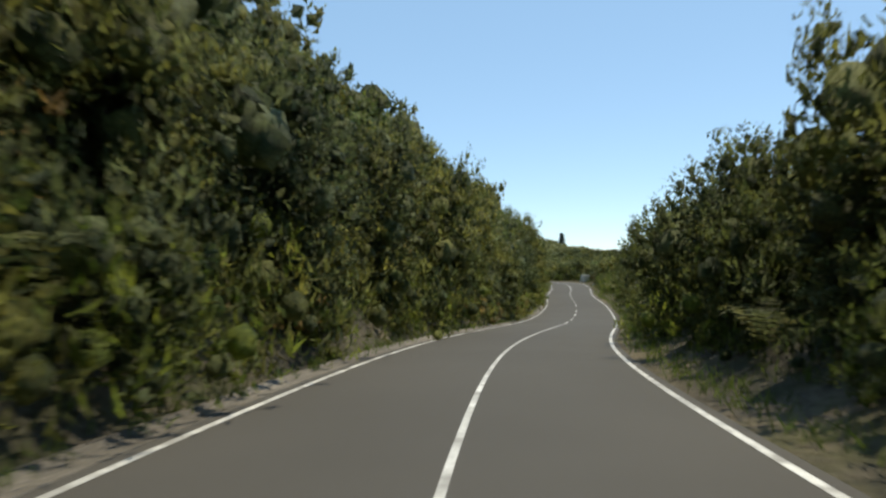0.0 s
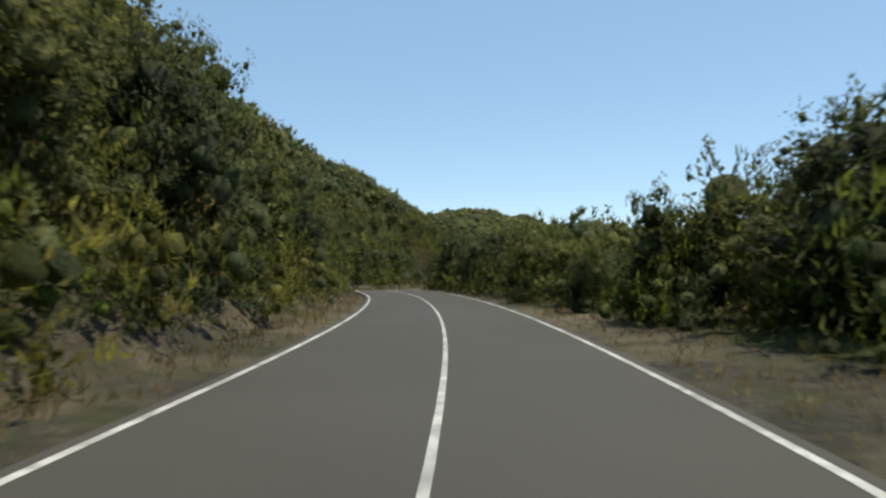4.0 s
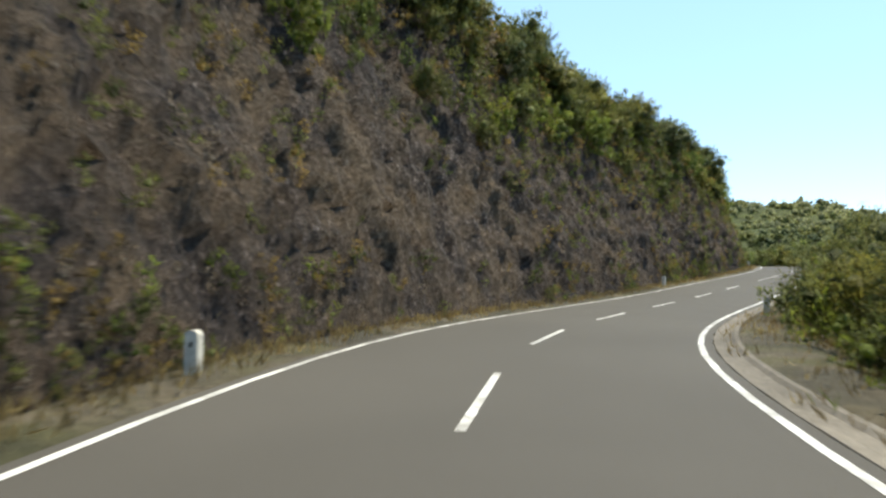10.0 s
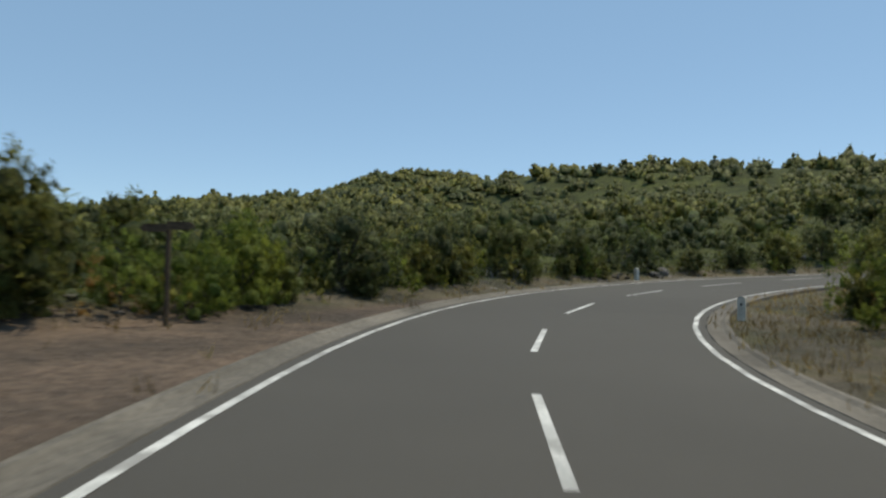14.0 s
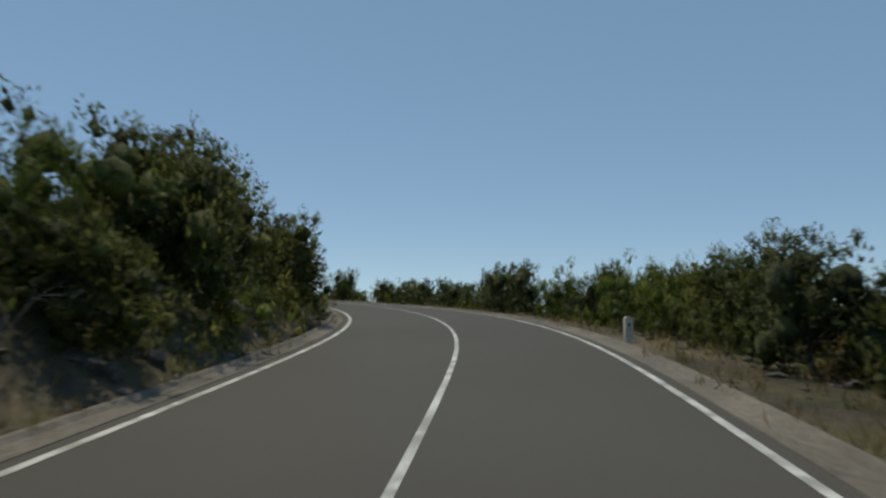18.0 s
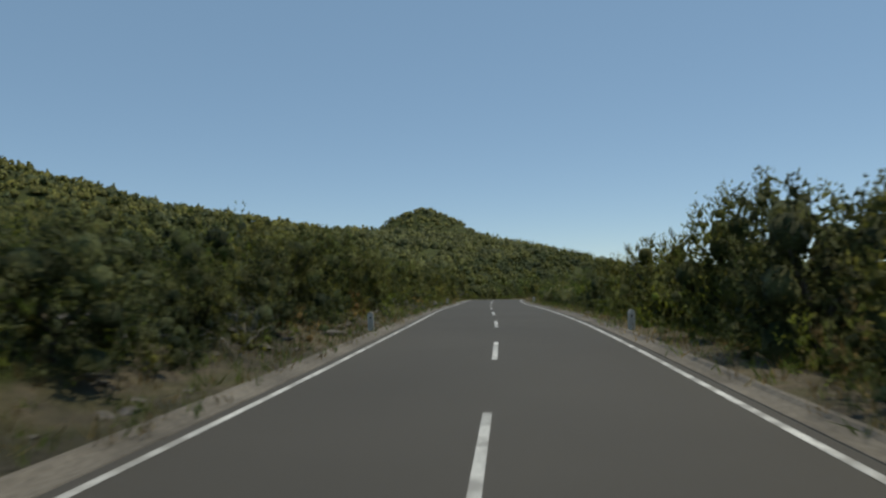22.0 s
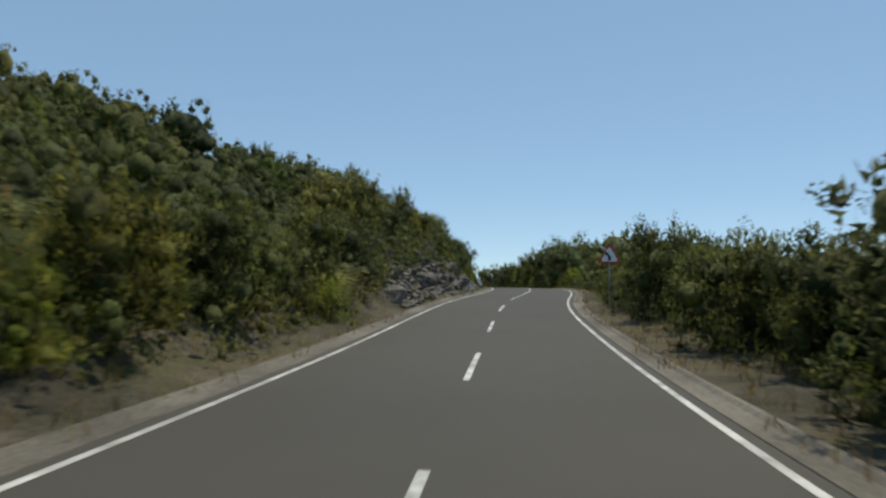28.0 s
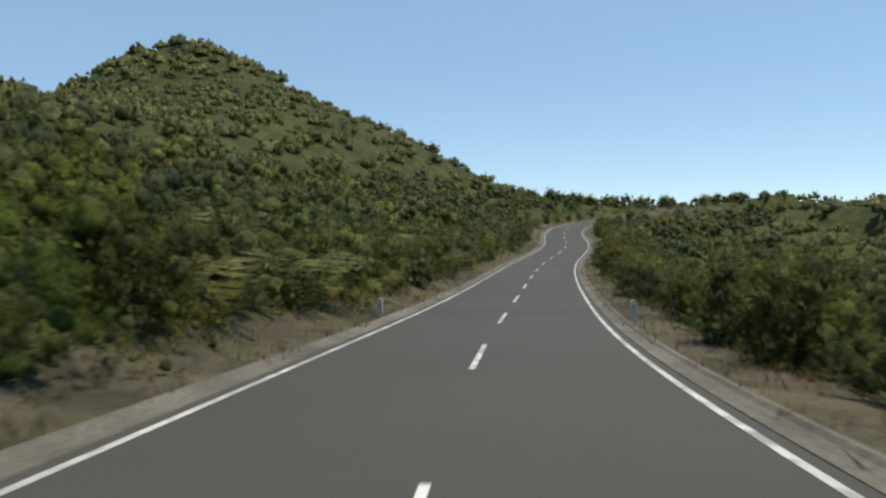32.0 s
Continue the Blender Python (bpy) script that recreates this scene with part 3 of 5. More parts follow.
# the same, each side parted in four
_mid = {}
for _f in ICO_F:
    for _a, _b in ((0, 1), (1, 2), (2, 0)):
        _mid.setdefault(tuple(sorted((_f[_a], _f[_b]))), 12 + len(_mid))
BALL_V = np.array(list(ICO_V) + [(ICO_V[a] + ICO_V[b]) / np.linalg.norm(ICO_V[a] + ICO_V[b]) for a, b in _mid])
BALL_F = []
for _f in ICO_F:
    _ab, _bc, _ca = (_mid[tuple(sorted((_f[i], _f[(i + 1) % 3])))] for i in range(3))
    BALL_F += [(_f[0], _ab, _ca), (_f[1], _bc, _ab), (_f[2], _ca, _bc), (_ab, _bc, _ca)]
BALL_F = np.array(BALL_F)
OCT_V = np.array([(1, 0, 0), (-1, 0, 0), (0, 1, 0), (0, -1, 0), (0, 0, 1), (0, 0, -1)], float)
OCT_F = np.array([(0, 2, 4), (2, 1, 4), (1, 3, 4), (3, 0, 4), (2, 0, 5), (1, 2, 5), (3, 1, 5), (0, 3, 5)])


def lumps(rng, at_, way, size, stretch, rough, shape):
    """Uneven cushions of dense twigs, drawn out along way."""
    B, F = shape
    n, k = len(at_), len(B)
    spin = rng.normal(0, 1, (n, 3, 3))
    spin = np.linalg.qr(spin)[0]
    spin *= np.sign(np.linalg.det(spin))[:, None, None]
    w = np.einsum("kj,nij->nki", B, spin)
    e = w * rng.uniform(1 - rough, 1 + rough, (n, k, 1))
    e = e + way[:, None] * (e * way[:, None]).sum(2, keepdims=True) * stretch
    v = (at_[:, None] + e * size[:, None, None]).reshape(-1, 3)
    return v, (F[None] + (np.arange(n) * k)[:, None, None]).reshape(-1, 3), w.reshape(-1, 3), np.repeat(np.arange(n), k)


def crown(seed, high, wide, lobes, tufts, leaves, size, length, width, upright=0.4, low=0.1, core=0, heart=None, strewn=40, full=None, coarse=None, up_=.4):
    """Arrays (places, triangles, normals) of a crown: uneven lobes set with tufts, each tuft a cloud of small
    sprays, round the dense heart of the lobe. """
    heart = heart or (ICO_V, ICO_F)
    full = full or (.42 if length < .06 else .3)
    coarse = coarse or min(2.0, max(.9, .07 / length))
    rng = np.random.RandomState(seed)
    cz = (low + (.72 - low) * np.linspace(0, 1, lobes) ** .75) * high + rng.uniform(-.06, .06, lobes) * high
    reach = wide * np.sqrt(np.clip(1 - ((cz / high - 0.36) / 0.66) ** 2, .06, 1)) * rng.uniform(.3, .8, lobes) * (1 - .3 * np.linspace(0, 1, lobes) ** 3)
    ang = rng.uniform(0, .9, lobes) + np.arange(lobes) * 2.4
    cen = np.column_stack([np.cos(ang) * reach, np.sin(ang) * reach, cz])
    rad = wide * rng.uniform(.32, .54, lobes) * (8 / max(lobes, 8)) ** .33 * (1 + .25 * np.linspace(0, 1, lobes) ** 2)
    # places on the lobes that are not buried in a neighbour
    which = rng.choice(lobes, tufts * 3, p=rad ** 2 / (rad ** 2).sum())
    d = unit(rng.normal(0, 1, (tufts * 3, 3)) + (0, 0, .12))
    p = cen[which] + d * (rad[which] * rng.uniform(.84, 1.1, tufts * 3))[:, None]
    deep = (np.linalg.norm(p[:, None] - cen[None], axis=2) / rad[None]).min(1)
    order = np.argsort(-deep, kind="stable")[:int(tufts * 1.5)]
    pick = np.sort(rng.permutation(order)[:tufts])
    p, d = p[pick], d[pick]
    sz = size * rng.uniform(.55, 1.3, len(p))
    way = unit(d * (1 - upright) + (0, 0, upright))
    V, T, N = [], [], []
    # the dense twigs inside each lobe, and sprays strewn over it
    v1, t1, n1, own = lumps(rng, cen, np.tile((0, 0, 1.0), (lobes, 1)), rad * full, .1, .2, heart)
    V.append(v1), T.append(t1), N.append(unit(n1 + (0, 0, up_) + rng.normal(0, .2, n1.shape)))
    n = len(v1)
    m_ = lobes * strewn
    g = unit(rng.normal(0, 1, (m_, 3)) + (0, 0, .2))
    own = np.repeat(np.arange(lobes), strewn)
    v1, t1 = sprays(rng, cen[own] + g * (rad[own] * rng.uniform(.55, .98, m_))[:, None], g * (1 - upright) + np.array([0, 0, upright]), 1, length * coarse, width * coarse, .4)
    V.append(v1), T.append(t1 + n), N.append(np.repeat(unit(g + (0, 0, up_ * .5) + rng.normal(0, .25, g.shape)), 3, 0))
    n += len(v1)
    if core:
        v1, t1, n1, own = lumps(rng, p, way, sz * core, .35, .25, (OCT_V, OCT_F))
        V.append(v1), T.append(t1 + n), N.append(unit(n1 * .6 + d[own] * .35 + (0, 0, up_) + rng.normal(0, .15, n1.shape)))
        n += len(v1)
    # sprays, thickest towards the outside and the top of each tuft
    k = len(p) * leaves
    e = unit(rng.normal(0, 1, (k, 3)) + np.repeat(way, leaves, 0) * .8)
    up = np.repeat(way, leaves, 0)
    e2 = e + up * (e * up).sum(1, keepdims=True) * (.15 + upright)
    q = np.repeat(p, leaves, 0) + e2 * (np.repeat(sz, leaves) * rng.uniform(.3, .94, k))[:, None]
    lv, lt = sprays(rng, q, e * (1 - upright) + np.array([0, 0, upright]), 1, length, width, .35)
    flat = np.cross(lv[1::3] - lv[0::3], lv[2::3] - lv[0::3])
    turn = (flat * e).sum(1) < 0
    lt[turn] = lt[turn][:, ::-1]
    flat = unit(np.where(turn[:, None], -flat, flat))
    V.append(lv), T.append(lt + n), N.append(np.repeat(unit(e * .7 + flat * .35 + np.repeat(d, leaves, 0) * .2 + (0, 0, up_ * .5)), 3, 0))
    v = np.concatenate(V)
    v[:, 2] = np.maximum(v[:, 2], 0.01)
    return v, np.concatenate(T), unit(np.concatenate(N))


def stems(seed, high, wide, count, thick):
    """A short tapered trunk that parts into bent limbs."""
    rng = np.random.RandomState(seed)
    bm = bmesh.new()

    def tube(points, r0, r1, start=None):
        rings = [start] if start else []
        for k, p in enumerate(points):
            r = r0 + (r1 - r0) * k / (len(points) - 1)
            rings.append([bm.verts.new((p[0] + r * math.cos(a * 1.2566), p[1] + r * math.sin(a * 1.2566), p[2])) for a in range(5)])
        for lo_, hi_ in zip(rings, rings[1:]):
            for a in range(5):
                bm.faces.new((lo_[a], lo_[(a + 1) % 5], hi_[(a + 1) % 5], hi_[a]))
        return rings[-1]
    fork = tube([(0, 0, -.3), (0, 0, high * .1), (rng.uniform(-.03, .03) * high, rng.uniform(-.03, .03) * high, high * .2)], thick, thick * .75)
    for k in range(count):
        a = 6.28 * k / count + rng.uniform(-.4, .4)
        e = wide * rng.uniform(.3, .75)
        top = high * rng.uniform(.45, .76)
        tube([(math.cos(a) * e * .45, math.sin(a) * e * .45, high * .2 + (top - high * .2) * .45), (math.cos(a) * e, math.sin(a) * e, top)], thick * .5, thick * .15, fork)
    me = bpy.data.meshes.new("trunk")
    bm.to_mesh(me)
    bm.free()
    me.materials.append(BARK)
    return me


class Plant:
    """One sort of plant, one metre high, to be scaled: a trunk mesh and a crown mesh."""
    def __init__(self, name, category, label, seed, mat, wide, lobes, tufts, leaves, size, length, width, upright, low, limbs=5, thick=.024):
        self.name, self.category, self.label = name, category, label
        self.crown = tri_mesh("crown", *crown(seed, 1.0, wide, lobes, tufts, leaves, size, length, width, upright, low, core=.3, heart=(BALL_V, BALL_F), strewn=120), mat)
        self.trunk = stems(seed, 1.0, wide, limbs, thick)

    def put(self, x, y, z, size, turn, stretch=1.0, group=""):
        name, label = self.name, self.label
        if name == "tree_heath" and size < 2.05:
            name, label = "heath_shrub", "small dark green heath shrub on the bank"
        elif name == "young_heath" and size < 1.1:
            name, label = "verge_shrub", "low yellow-green shrub at the foot of the bank"
        ob = tagged(new(name), label, self.category, group)
        ob.matrix_basis = Matrix.Translation((x, y, z)) @ Matrix.Rotation(turn, 4, "Z") @ Matrix.Diagonal((size, size, size * stretch, 1))
        part("trunk", self.trunk, ob), part("crown", self.crown, ob)
        return ob


HEATHS = [Plant("tree_heath", "shrub", "dense dark green tree heath with upright feathery sprays", 11 + k, HEATH, .52, 14, 84, 36, .078, .032, .0125, .62, .08) for k in range(5)]
LAURELS = [Plant("laurel_bush", "shrub", "rounded green laurel bush with glossy leaf clusters", 31 + k, LAUREL, .55, 12, 78, 38, .084, .027, .016, .25, .08) for k in range(4)]
YOUNGS = [Plant("young_heath", "shrub", "low yellow-green heath shrub on the verge", 51 + k, BRIGHT, .60, 8, 40, 42, .115, .085, .018, .7, .08) for k in range(3)]
TREES = [Plant("laurel_tree", "tree", "tall dark laurel tree with an uneven crown", 71 + k, LAUREL, .42, 22, 170, 36, .064, .0165, .010, .25, .06, 7, .02) for k in range(3)]
TALL_HEATHS = [Plant("tall_tree_heath", "tree", "tall olive green tree heath with brush-like twigs", 81 + k, HEATH, .42, 20, 170, 36, .064, .022, .0088, .62, .06, 7, .02) for k in range(3)]

# mean height of the plants, and how far the front row stands from the bank's foot
LEFT_GROWTH = [
    (-12, 5.25, 0.24), (20, 5.3, 0.24), (38, 5.2, 0.24), (60, 4, 0.24), (85, 6, 0.29), (100, 6.2, 0.33), (115, 6.5, 0.36),
    (130, 4.5, 0.48), (160, 3.95, 0.48), (190, 3.57, 0.48), (220, 4.25, 0.44), (245, 2.74, 0.4), (256, 3.31, 4.6),
    (392, 0.78, 4), (405, 4.4, 0.24), (430, 4.4, 0.3), (441, 4, 0.3), (449, 3, 0.32), (461, 2.1, 0.2), (480, 2.1, 0.25), (500, 1.6, 0.32), (540, 2.02, 0.32),
    (560, 3.5, 0.32),
]
LEFT_GROWTH_NORTH = [
    (585, 2.5, 0.29), (600, 2.2, 0.28), (615, 2.4, 0.35), (628, 2.5, 0.42), (640, 2.2, 0.48), (665, 2.2, 0.72),
    (700, 1.65, 0.68), (730, 2.45, 0.64), (758, 2.5, 0.6), (772, 2.6, 0.6), (785, 2.3, 0.4), (805, 1.81, 0.4), (860, 2.09, 0.32),
    (900, 2.16, 0.24), (930, 2.3, 0.3), (942, 2.7, 2.6), (952, 2.4, 2.5), (959, 1.7, 1.6), (966, 1.4, 0.4), (978, 3.0, 0.34), (1005, 4.2, 0.32), (1016, 3.9, 0.4), (1022, 3.2, 0.6), (1035, 2.2, 0.48),
    (1210, 1.15, 0.4),
]
RIGHT_GROWTH = [
    (-12, 2.12, 0.2), (16, 3.3, 0.41), (30, 4.0, 0.41), (50, 3.04, 0.6), (70, 3.8, 1.2), (86, 4.5, 2.8), (98, 3.4, 3.2), (112, 3.0, 3.2), (120, 4.0, 4), (136, 4.2, 2.6), (148, 3, 0.3),
    (160, 3.25, 0.26), (200, 4.6, 0.29), (235, 3.96, 0.32), (255, 2.3, 0.4), (300, 2.0, 0.4), (330, 2.3, 0.32), (350, 2.88, 0.24),
    (385, 3.8, 0.32), (397, 2.3, 0.4), (440, 1.73, 0.32), (455, 1.8, 0.8), (470, 2.2, 0.9), (485, 1.5, 0.8), (500, 1.13, 0.8), (530, 1.9, 0.4),
]
RIGHT_GROWTH_NORTH = [
    (600, 1.9, 0.4), (640, 1.8, 0.4), (660, 1.7, 0.4), (690, 1.9, 0.4), (715, 3, 0.32), (738, 2.61, 0.32),
    (750, 1.42, 0.48), (772, 1.64, 0.4), (785, 1.8, 0.32), (800, 1.9, 0.32), (815, 1.79, 0.4), (880, 2.05, 0.32),
    (900, 2.66, 0.32), (922, 2.6, 0.36), (932, 2.4, 0.36), (943, 1.5, 0.32), (962, 1.3, 0.32), (974, 1.6, 0.32), (980, 3.0, 0.32), (985, 5.0, 0.32), (991, 5.4, 0.4), (997, 4.8, 0.5), (1006, 4.0, 0.8), (1015, 4.1, 2.2), (1022, 5.0, 2.0), (1026, 4.7, 1.6), (1030, 2.2, 0.6), (1036, 1.8, 0.4),
    (1210, 1.93, 0.4),
]
LEFT_GROWTH, RIGHT_GROWTH = LEFT_GROWTH + LEFT_GROWTH_NORTH, RIGHT_GROWTH + RIGHT_GROWTH_NORTH


def growth(table, s, k):
    return np.interp(s, [r[0] for r in table], [r[k] for r in table])


def front_row(side, seed, s0=-2.0, s1=1190, back=0.0):
    rng = np.random.RandomState(seed)
    table, bank = (LEFT_GROWTH, LEFT) if side < 0 else (RIGHT_GROWTH, RIGHT)
    s = s0
    while s < s1:
        h = float(growth(table, s, 1)) * rng.uniform(.72, 1.28)
        d = float(np.interp(s, [r[0] for r in bank], [r[1] for r in bank])) + float(growth(table, s, 2)) + h * .16 + rng.uniform(-.2, .7) + back
        if side < 0 and 251 < s < 398 or side > 0 and 118 < s < 127:
            s += 3
            continue
        x, y, _ = on_road(s, side * d)
        z = float(ground_z([x], [y])[0])
        r = rng.rand()
        if h > 4.4:
            kind = TREES[rng.randint(3)] if r < .45 else TALL_HEATHS[rng.randint(3)]
        elif h < 1.9 and r < .35:
            kind = YOUNGS[rng.randint(3)]
        else:
            kind = HEATHS[rng.randint(5)] if r < .66 else LAURELS[rng.randint(4)]
        kind.put(x, y, z - .1, h, rng.uniform(0, 6.28), rng.uniform(.9, 1.15), "roadside shrubs")
        s += (h * rng.uniform(.8, 1.2) * .92 + 1.6) * (1.5 if s > 1110 else 1)


front_row(-1, 5)
front_row(1, 6)
front_row(1, 7, 588, 705, .7)
front_row(1, 8, 600, 670, 1.6)
front_row(-1, 9, 505, 600, .8)
front_row(1, 10, 2, 62, 1.0)
front_row(-1, 11, 972, 1042, 2.4)
front_row(-1, 12, 140, 250, 2.6)
front_row(-1, 19, 150, 251, 5.6)
front_row(-1, 14, 402, 450, .9)
front_row(-1, 15, 402, 452, 2.4)
front_row(-1, 16, 402, 452, 4.0)
front_row(1, 17, 112, 150, 1.2)
front_row(1, 18, 900, 944, 1.2)
front_row(1, 20, 402, 446, -.5)
front_row(-1, 21, 436, 447, 0)
rng = np.random.RandomState(12)
for _ in range(46):
    s, d = rng.uniform(184, 222), rng.uniform(4.9, 7.6)
    x, y, _z = on_road(s, -d)
    YOUNGS[rng.randint(3)].put(x, y, float(ground_z([x], [y])[0]) - .1, rng.uniform(1.0, 1.9), rng.uniform(0, 6.28), 1.1, "young heath on the bank")


rng = np.random.RandomState(13)
for side, s0, s1, n, reach, hi_ in ((1, 58, 100, 30, 3.0, 1.3), (1, 100, 123, 44, 3.0, 1.5), (-1, 62, 100, 26, 1.0, 1.2), (-1, 100, 115, 34, 1.1, 1.2), (-1, -2, 60, 60, 1.9, 1.5), (1, 2, 56, 26, .9, 1.1), (-1, 984, 1012, 90, 2.8, 1.8), (-1, 1012, 1035, 40, 2.8, 1.7), (-1, 966, 988, 24, 2.0, 1.4), (-1, 976, 994, 60, 2.4, 1.8), (-1, 78, 112, 34, .9, 1.5), (-1, 404, 446, 30, 1.6, 1.3), (-1, 463.5, 484, 34, 2.0, 1.5), (1, 404, 446, 30, 1.0, 1.3), (1, 454, 476, 30, 2.2, 1.7), (-1, 900, 932, 18, 1.2, 1.2)):
    bank, growing = (LEFT, LEFT_GROWTH) if side < 0 else (RIGHT, RIGHT_GROWTH)
    for _ in range(n):
        s = rng.uniform(s0, s1)
        d = float(np.interp(s, [r[0] for r in bank], [r[1] for r in bank])) + rng.uniform(0, reach)
        x, y, _z = on_road(s, side * d)
        kind = YOUNGS[rng.randint(3)] if rng.rand() < .7 else HEATHS[rng.randint(5)]
        kind.put(x, y, float(ground_z([x], [y])[0]) - .08, rng.uniform(.55, hi_), rng.uniform(0, 6.28), 1.0, "low shrubs along the verge")


def thicket(name, label, seed, variants, mat, places, sizes):
    """Shrubs that nobody could count, as one mesh of kind stuff."""
    rng = np.random.RandomState(seed)
    V, T, N, n = [], [], [], 0
    which = rng.randint(0, len(variants), len(places))
    turn = rng.uniform(0, 6.28, len(places))
    for k, (v, t, nv) in enumerate(variants):
        sel = which == k
        m_ = int(sel.sum())
        if not m_:
            continue
        c, sn = np.cos(turn[sel])[:, None], np.sin(turn[sel])[:, None]
        sz = sizes[sel][:, None]
        w = np.stack([(v[None, :, 0] * c - v[None, :, 1] * sn) * sz, (v[None, :, 0] * sn + v[None, :, 1] * c) * sz, v[None, :, 2] * sz], -1) + places[sel][:, None, :]
        V.append(w.reshape(-1, 3))
        N.append(np.stack([nv[None, :, 0] * c - nv[None, :, 1] * sn, nv[None, :, 0] * sn + nv[None, :, 1] * c, np.repeat(nv[None, :, 2], m_, 0)], -1).reshape(-1, 3))
        T.append((t[None] + (np.arange(m_) * len(v))[:, None, None] + n).reshape(-1, 3))
        n += m_ * len(v)
    if n:
        tagged(new(name, tri_mesh(name, np.concatenate(V), np.concatenate(T), np.concatenate(N), mat)), label, "shrubs", kind="stuff")


def scatter(seed, step, lo, hi):
    """Random places between lo and hi metres from the road, with their distance along and beside it."""
    rng = np.random.RandomState(seed)
    gx, gy = np.meshgrid(np.arange(RX.min() - hi, RX.max() + hi, step), np.arange(RY.min() - 40, RY.max() + hi, step))
    x, y = gx.ravel() + rng.uniform(-.5, .5, gx.size) * step, gy.ravel() + rng.uniform(-.5, .5, gx.size) * step
    s, o = nearest(x, y)
    keep = (np.abs(o) > lo) & (np.abs(o) < hi) & (s > -2)
    return x[keep], y[keep], s[keep], o[keep], rng


NEAR = [crown(90 + k, 1.0, .62, 8, 24, 22, .125, .055, .024, .45, .08, core=.36) for k in range(6)]
TALL = [crown(95 + k, 1.0, .56, 13, 56, 22, .088, .034, .0155, .45, .06, core=.36) for k in range(5)]
LOW = [crown(190 + k, 1.0, .72, 3, 8, 13, .17, .15, .034, .6, .06) for k in range(5)]
MIDDLE = [crown(100 + k, 1.0, .66, 7, 22, 13, .12, .066, .034, .45, .1, core=.5, strewn=14, full=.6, coarse=1.6) for k in range(5)]
FAR = [crown(110 + k, .66, 1.0, 5, 14, 6, .16, .10, .055, .4, .12, core=.72, strewn=6, full=.76, coarse=1.2, up_=.5) for k in range(5)]
CARPET = [crown(130 + k, .5, 1.15, 4, 8, 2, .30, .13, .08, .3, .12, core=.9, strewn=2, full=.76, coarse=1.2, up_=.6) for k in range(5)]

# height of the ground on a wide grid, to leave out scrub that no place on the road can see
GX, GY = np.arange(RX.min() - 320, RX.max() + 330, 8.0), np.arange(RY.min() - 60, RY.max() + 330, 8.0)
_gx, _gy = np.meshgrid(GX, GY)
GZ = ground_z(_gx.ravel(), _gy.ravel()).reshape(_gx.shape)


def seen_from_road(P, above):
    """Which of the places, raised by above, have a free line of sight from somewhere on the road."""
    seen = np.zeros(len(P), bool)
    for s in np.arange(0, 1060, 10.0):
        e = on_road(s, 1.0, 1.6)
        rest = np.where(~seen & (np.hypot(P[:, 0] - e[0], P[:, 1] - e[1]) < 420))[0]
        if not len(rest):
            continue
        q = P[rest] + (0, 0, above)
        free = np.ones(len(rest), bool)
        for u in np.linspace(.12, .94, 14):
            w = e + (q - e) * u
            i = np.clip(((w[:, 0] - GX[0]) / 8 + .5).astype(int), 0, len(GX) - 1)
            j = np.clip(((w[:, 1] - GY[0]) / 8 + .5).astype(int), 0, len(GY) - 1)
            free &= GZ[j, i] < w[:, 2] + 3.6
        seen[rest[free]] = True
    return seen


def bank_at(o, s, k):
    return np.where(o < 0, np.interp(s, [r[0] for r in LEFT], [r[k] for r in LEFT]), np.interp(s, [r[0] for r in RIGHT], [r[k] for r in RIGHT]))


def growth_at(o, s, k):
    return np.where(o < 0, growth(LEFT_GROWTH, s, k), growth(RIGHT_GROWTH, s, k))


def clad(seed, step, lo, hi, shapes, ramp_width, clip=None, grow=1.0, sink=.15):
    """Covers the ground between two distances from the road with shrubs of the height that grows there."""
    x, y, s, o, rng = scatter(seed, step, lo, hi)
    edge = bank_at(o, s, 1) + growth_at(o, s, 2) * .6 - .15
    keep = (np.abs(o) > edge + .25) & ~((o < 0) & (s > 446) & (s < 462.5) & (o > -14.5))
    x, y, s, o, edge = x[keep], y[keep], s[keep], o[keep], edge[keep]
    h = growth_at(o, s, 1)
    if clip:
        h = np.clip(h, *clip)
    h = h * grow * np.clip(.34 + .66 * (np.abs(o) - edge) / ramp_width, .34, 1) * rng.uniform(.55, 1.1, len(x))
    P = np.column_stack([x, y, ground_z(x, y, s, o) - sink])
    kind = rng.rand(len(x))
    return P, h, kind


def plant_band(seed, names, *args, **kw):
    P, h, kind = clad(seed, *args, **kw)
    if args[1] > 11:
        keep = seen_from_road(P, 2.0)
        P, h, kind = P[keep], h[keep], kind[keep]
    shapes, lo_ = args[3], 0
    for name, label, mat, share in names:
        pick = (kind >= lo_) & (kind < lo_ + share)
        lo_ += share
        if shapes is NEAR:
            tall = pick & (h > 2.4)
            thicket("tall_" + name, "tall " + label, seed + int(100 * lo_) + 7, TALL, mat, P[tall], h[tall])
            pick &= ~tall
        thicket(name, label, seed + int(100 * lo_), shapes, mat, P[pick], h[pick])


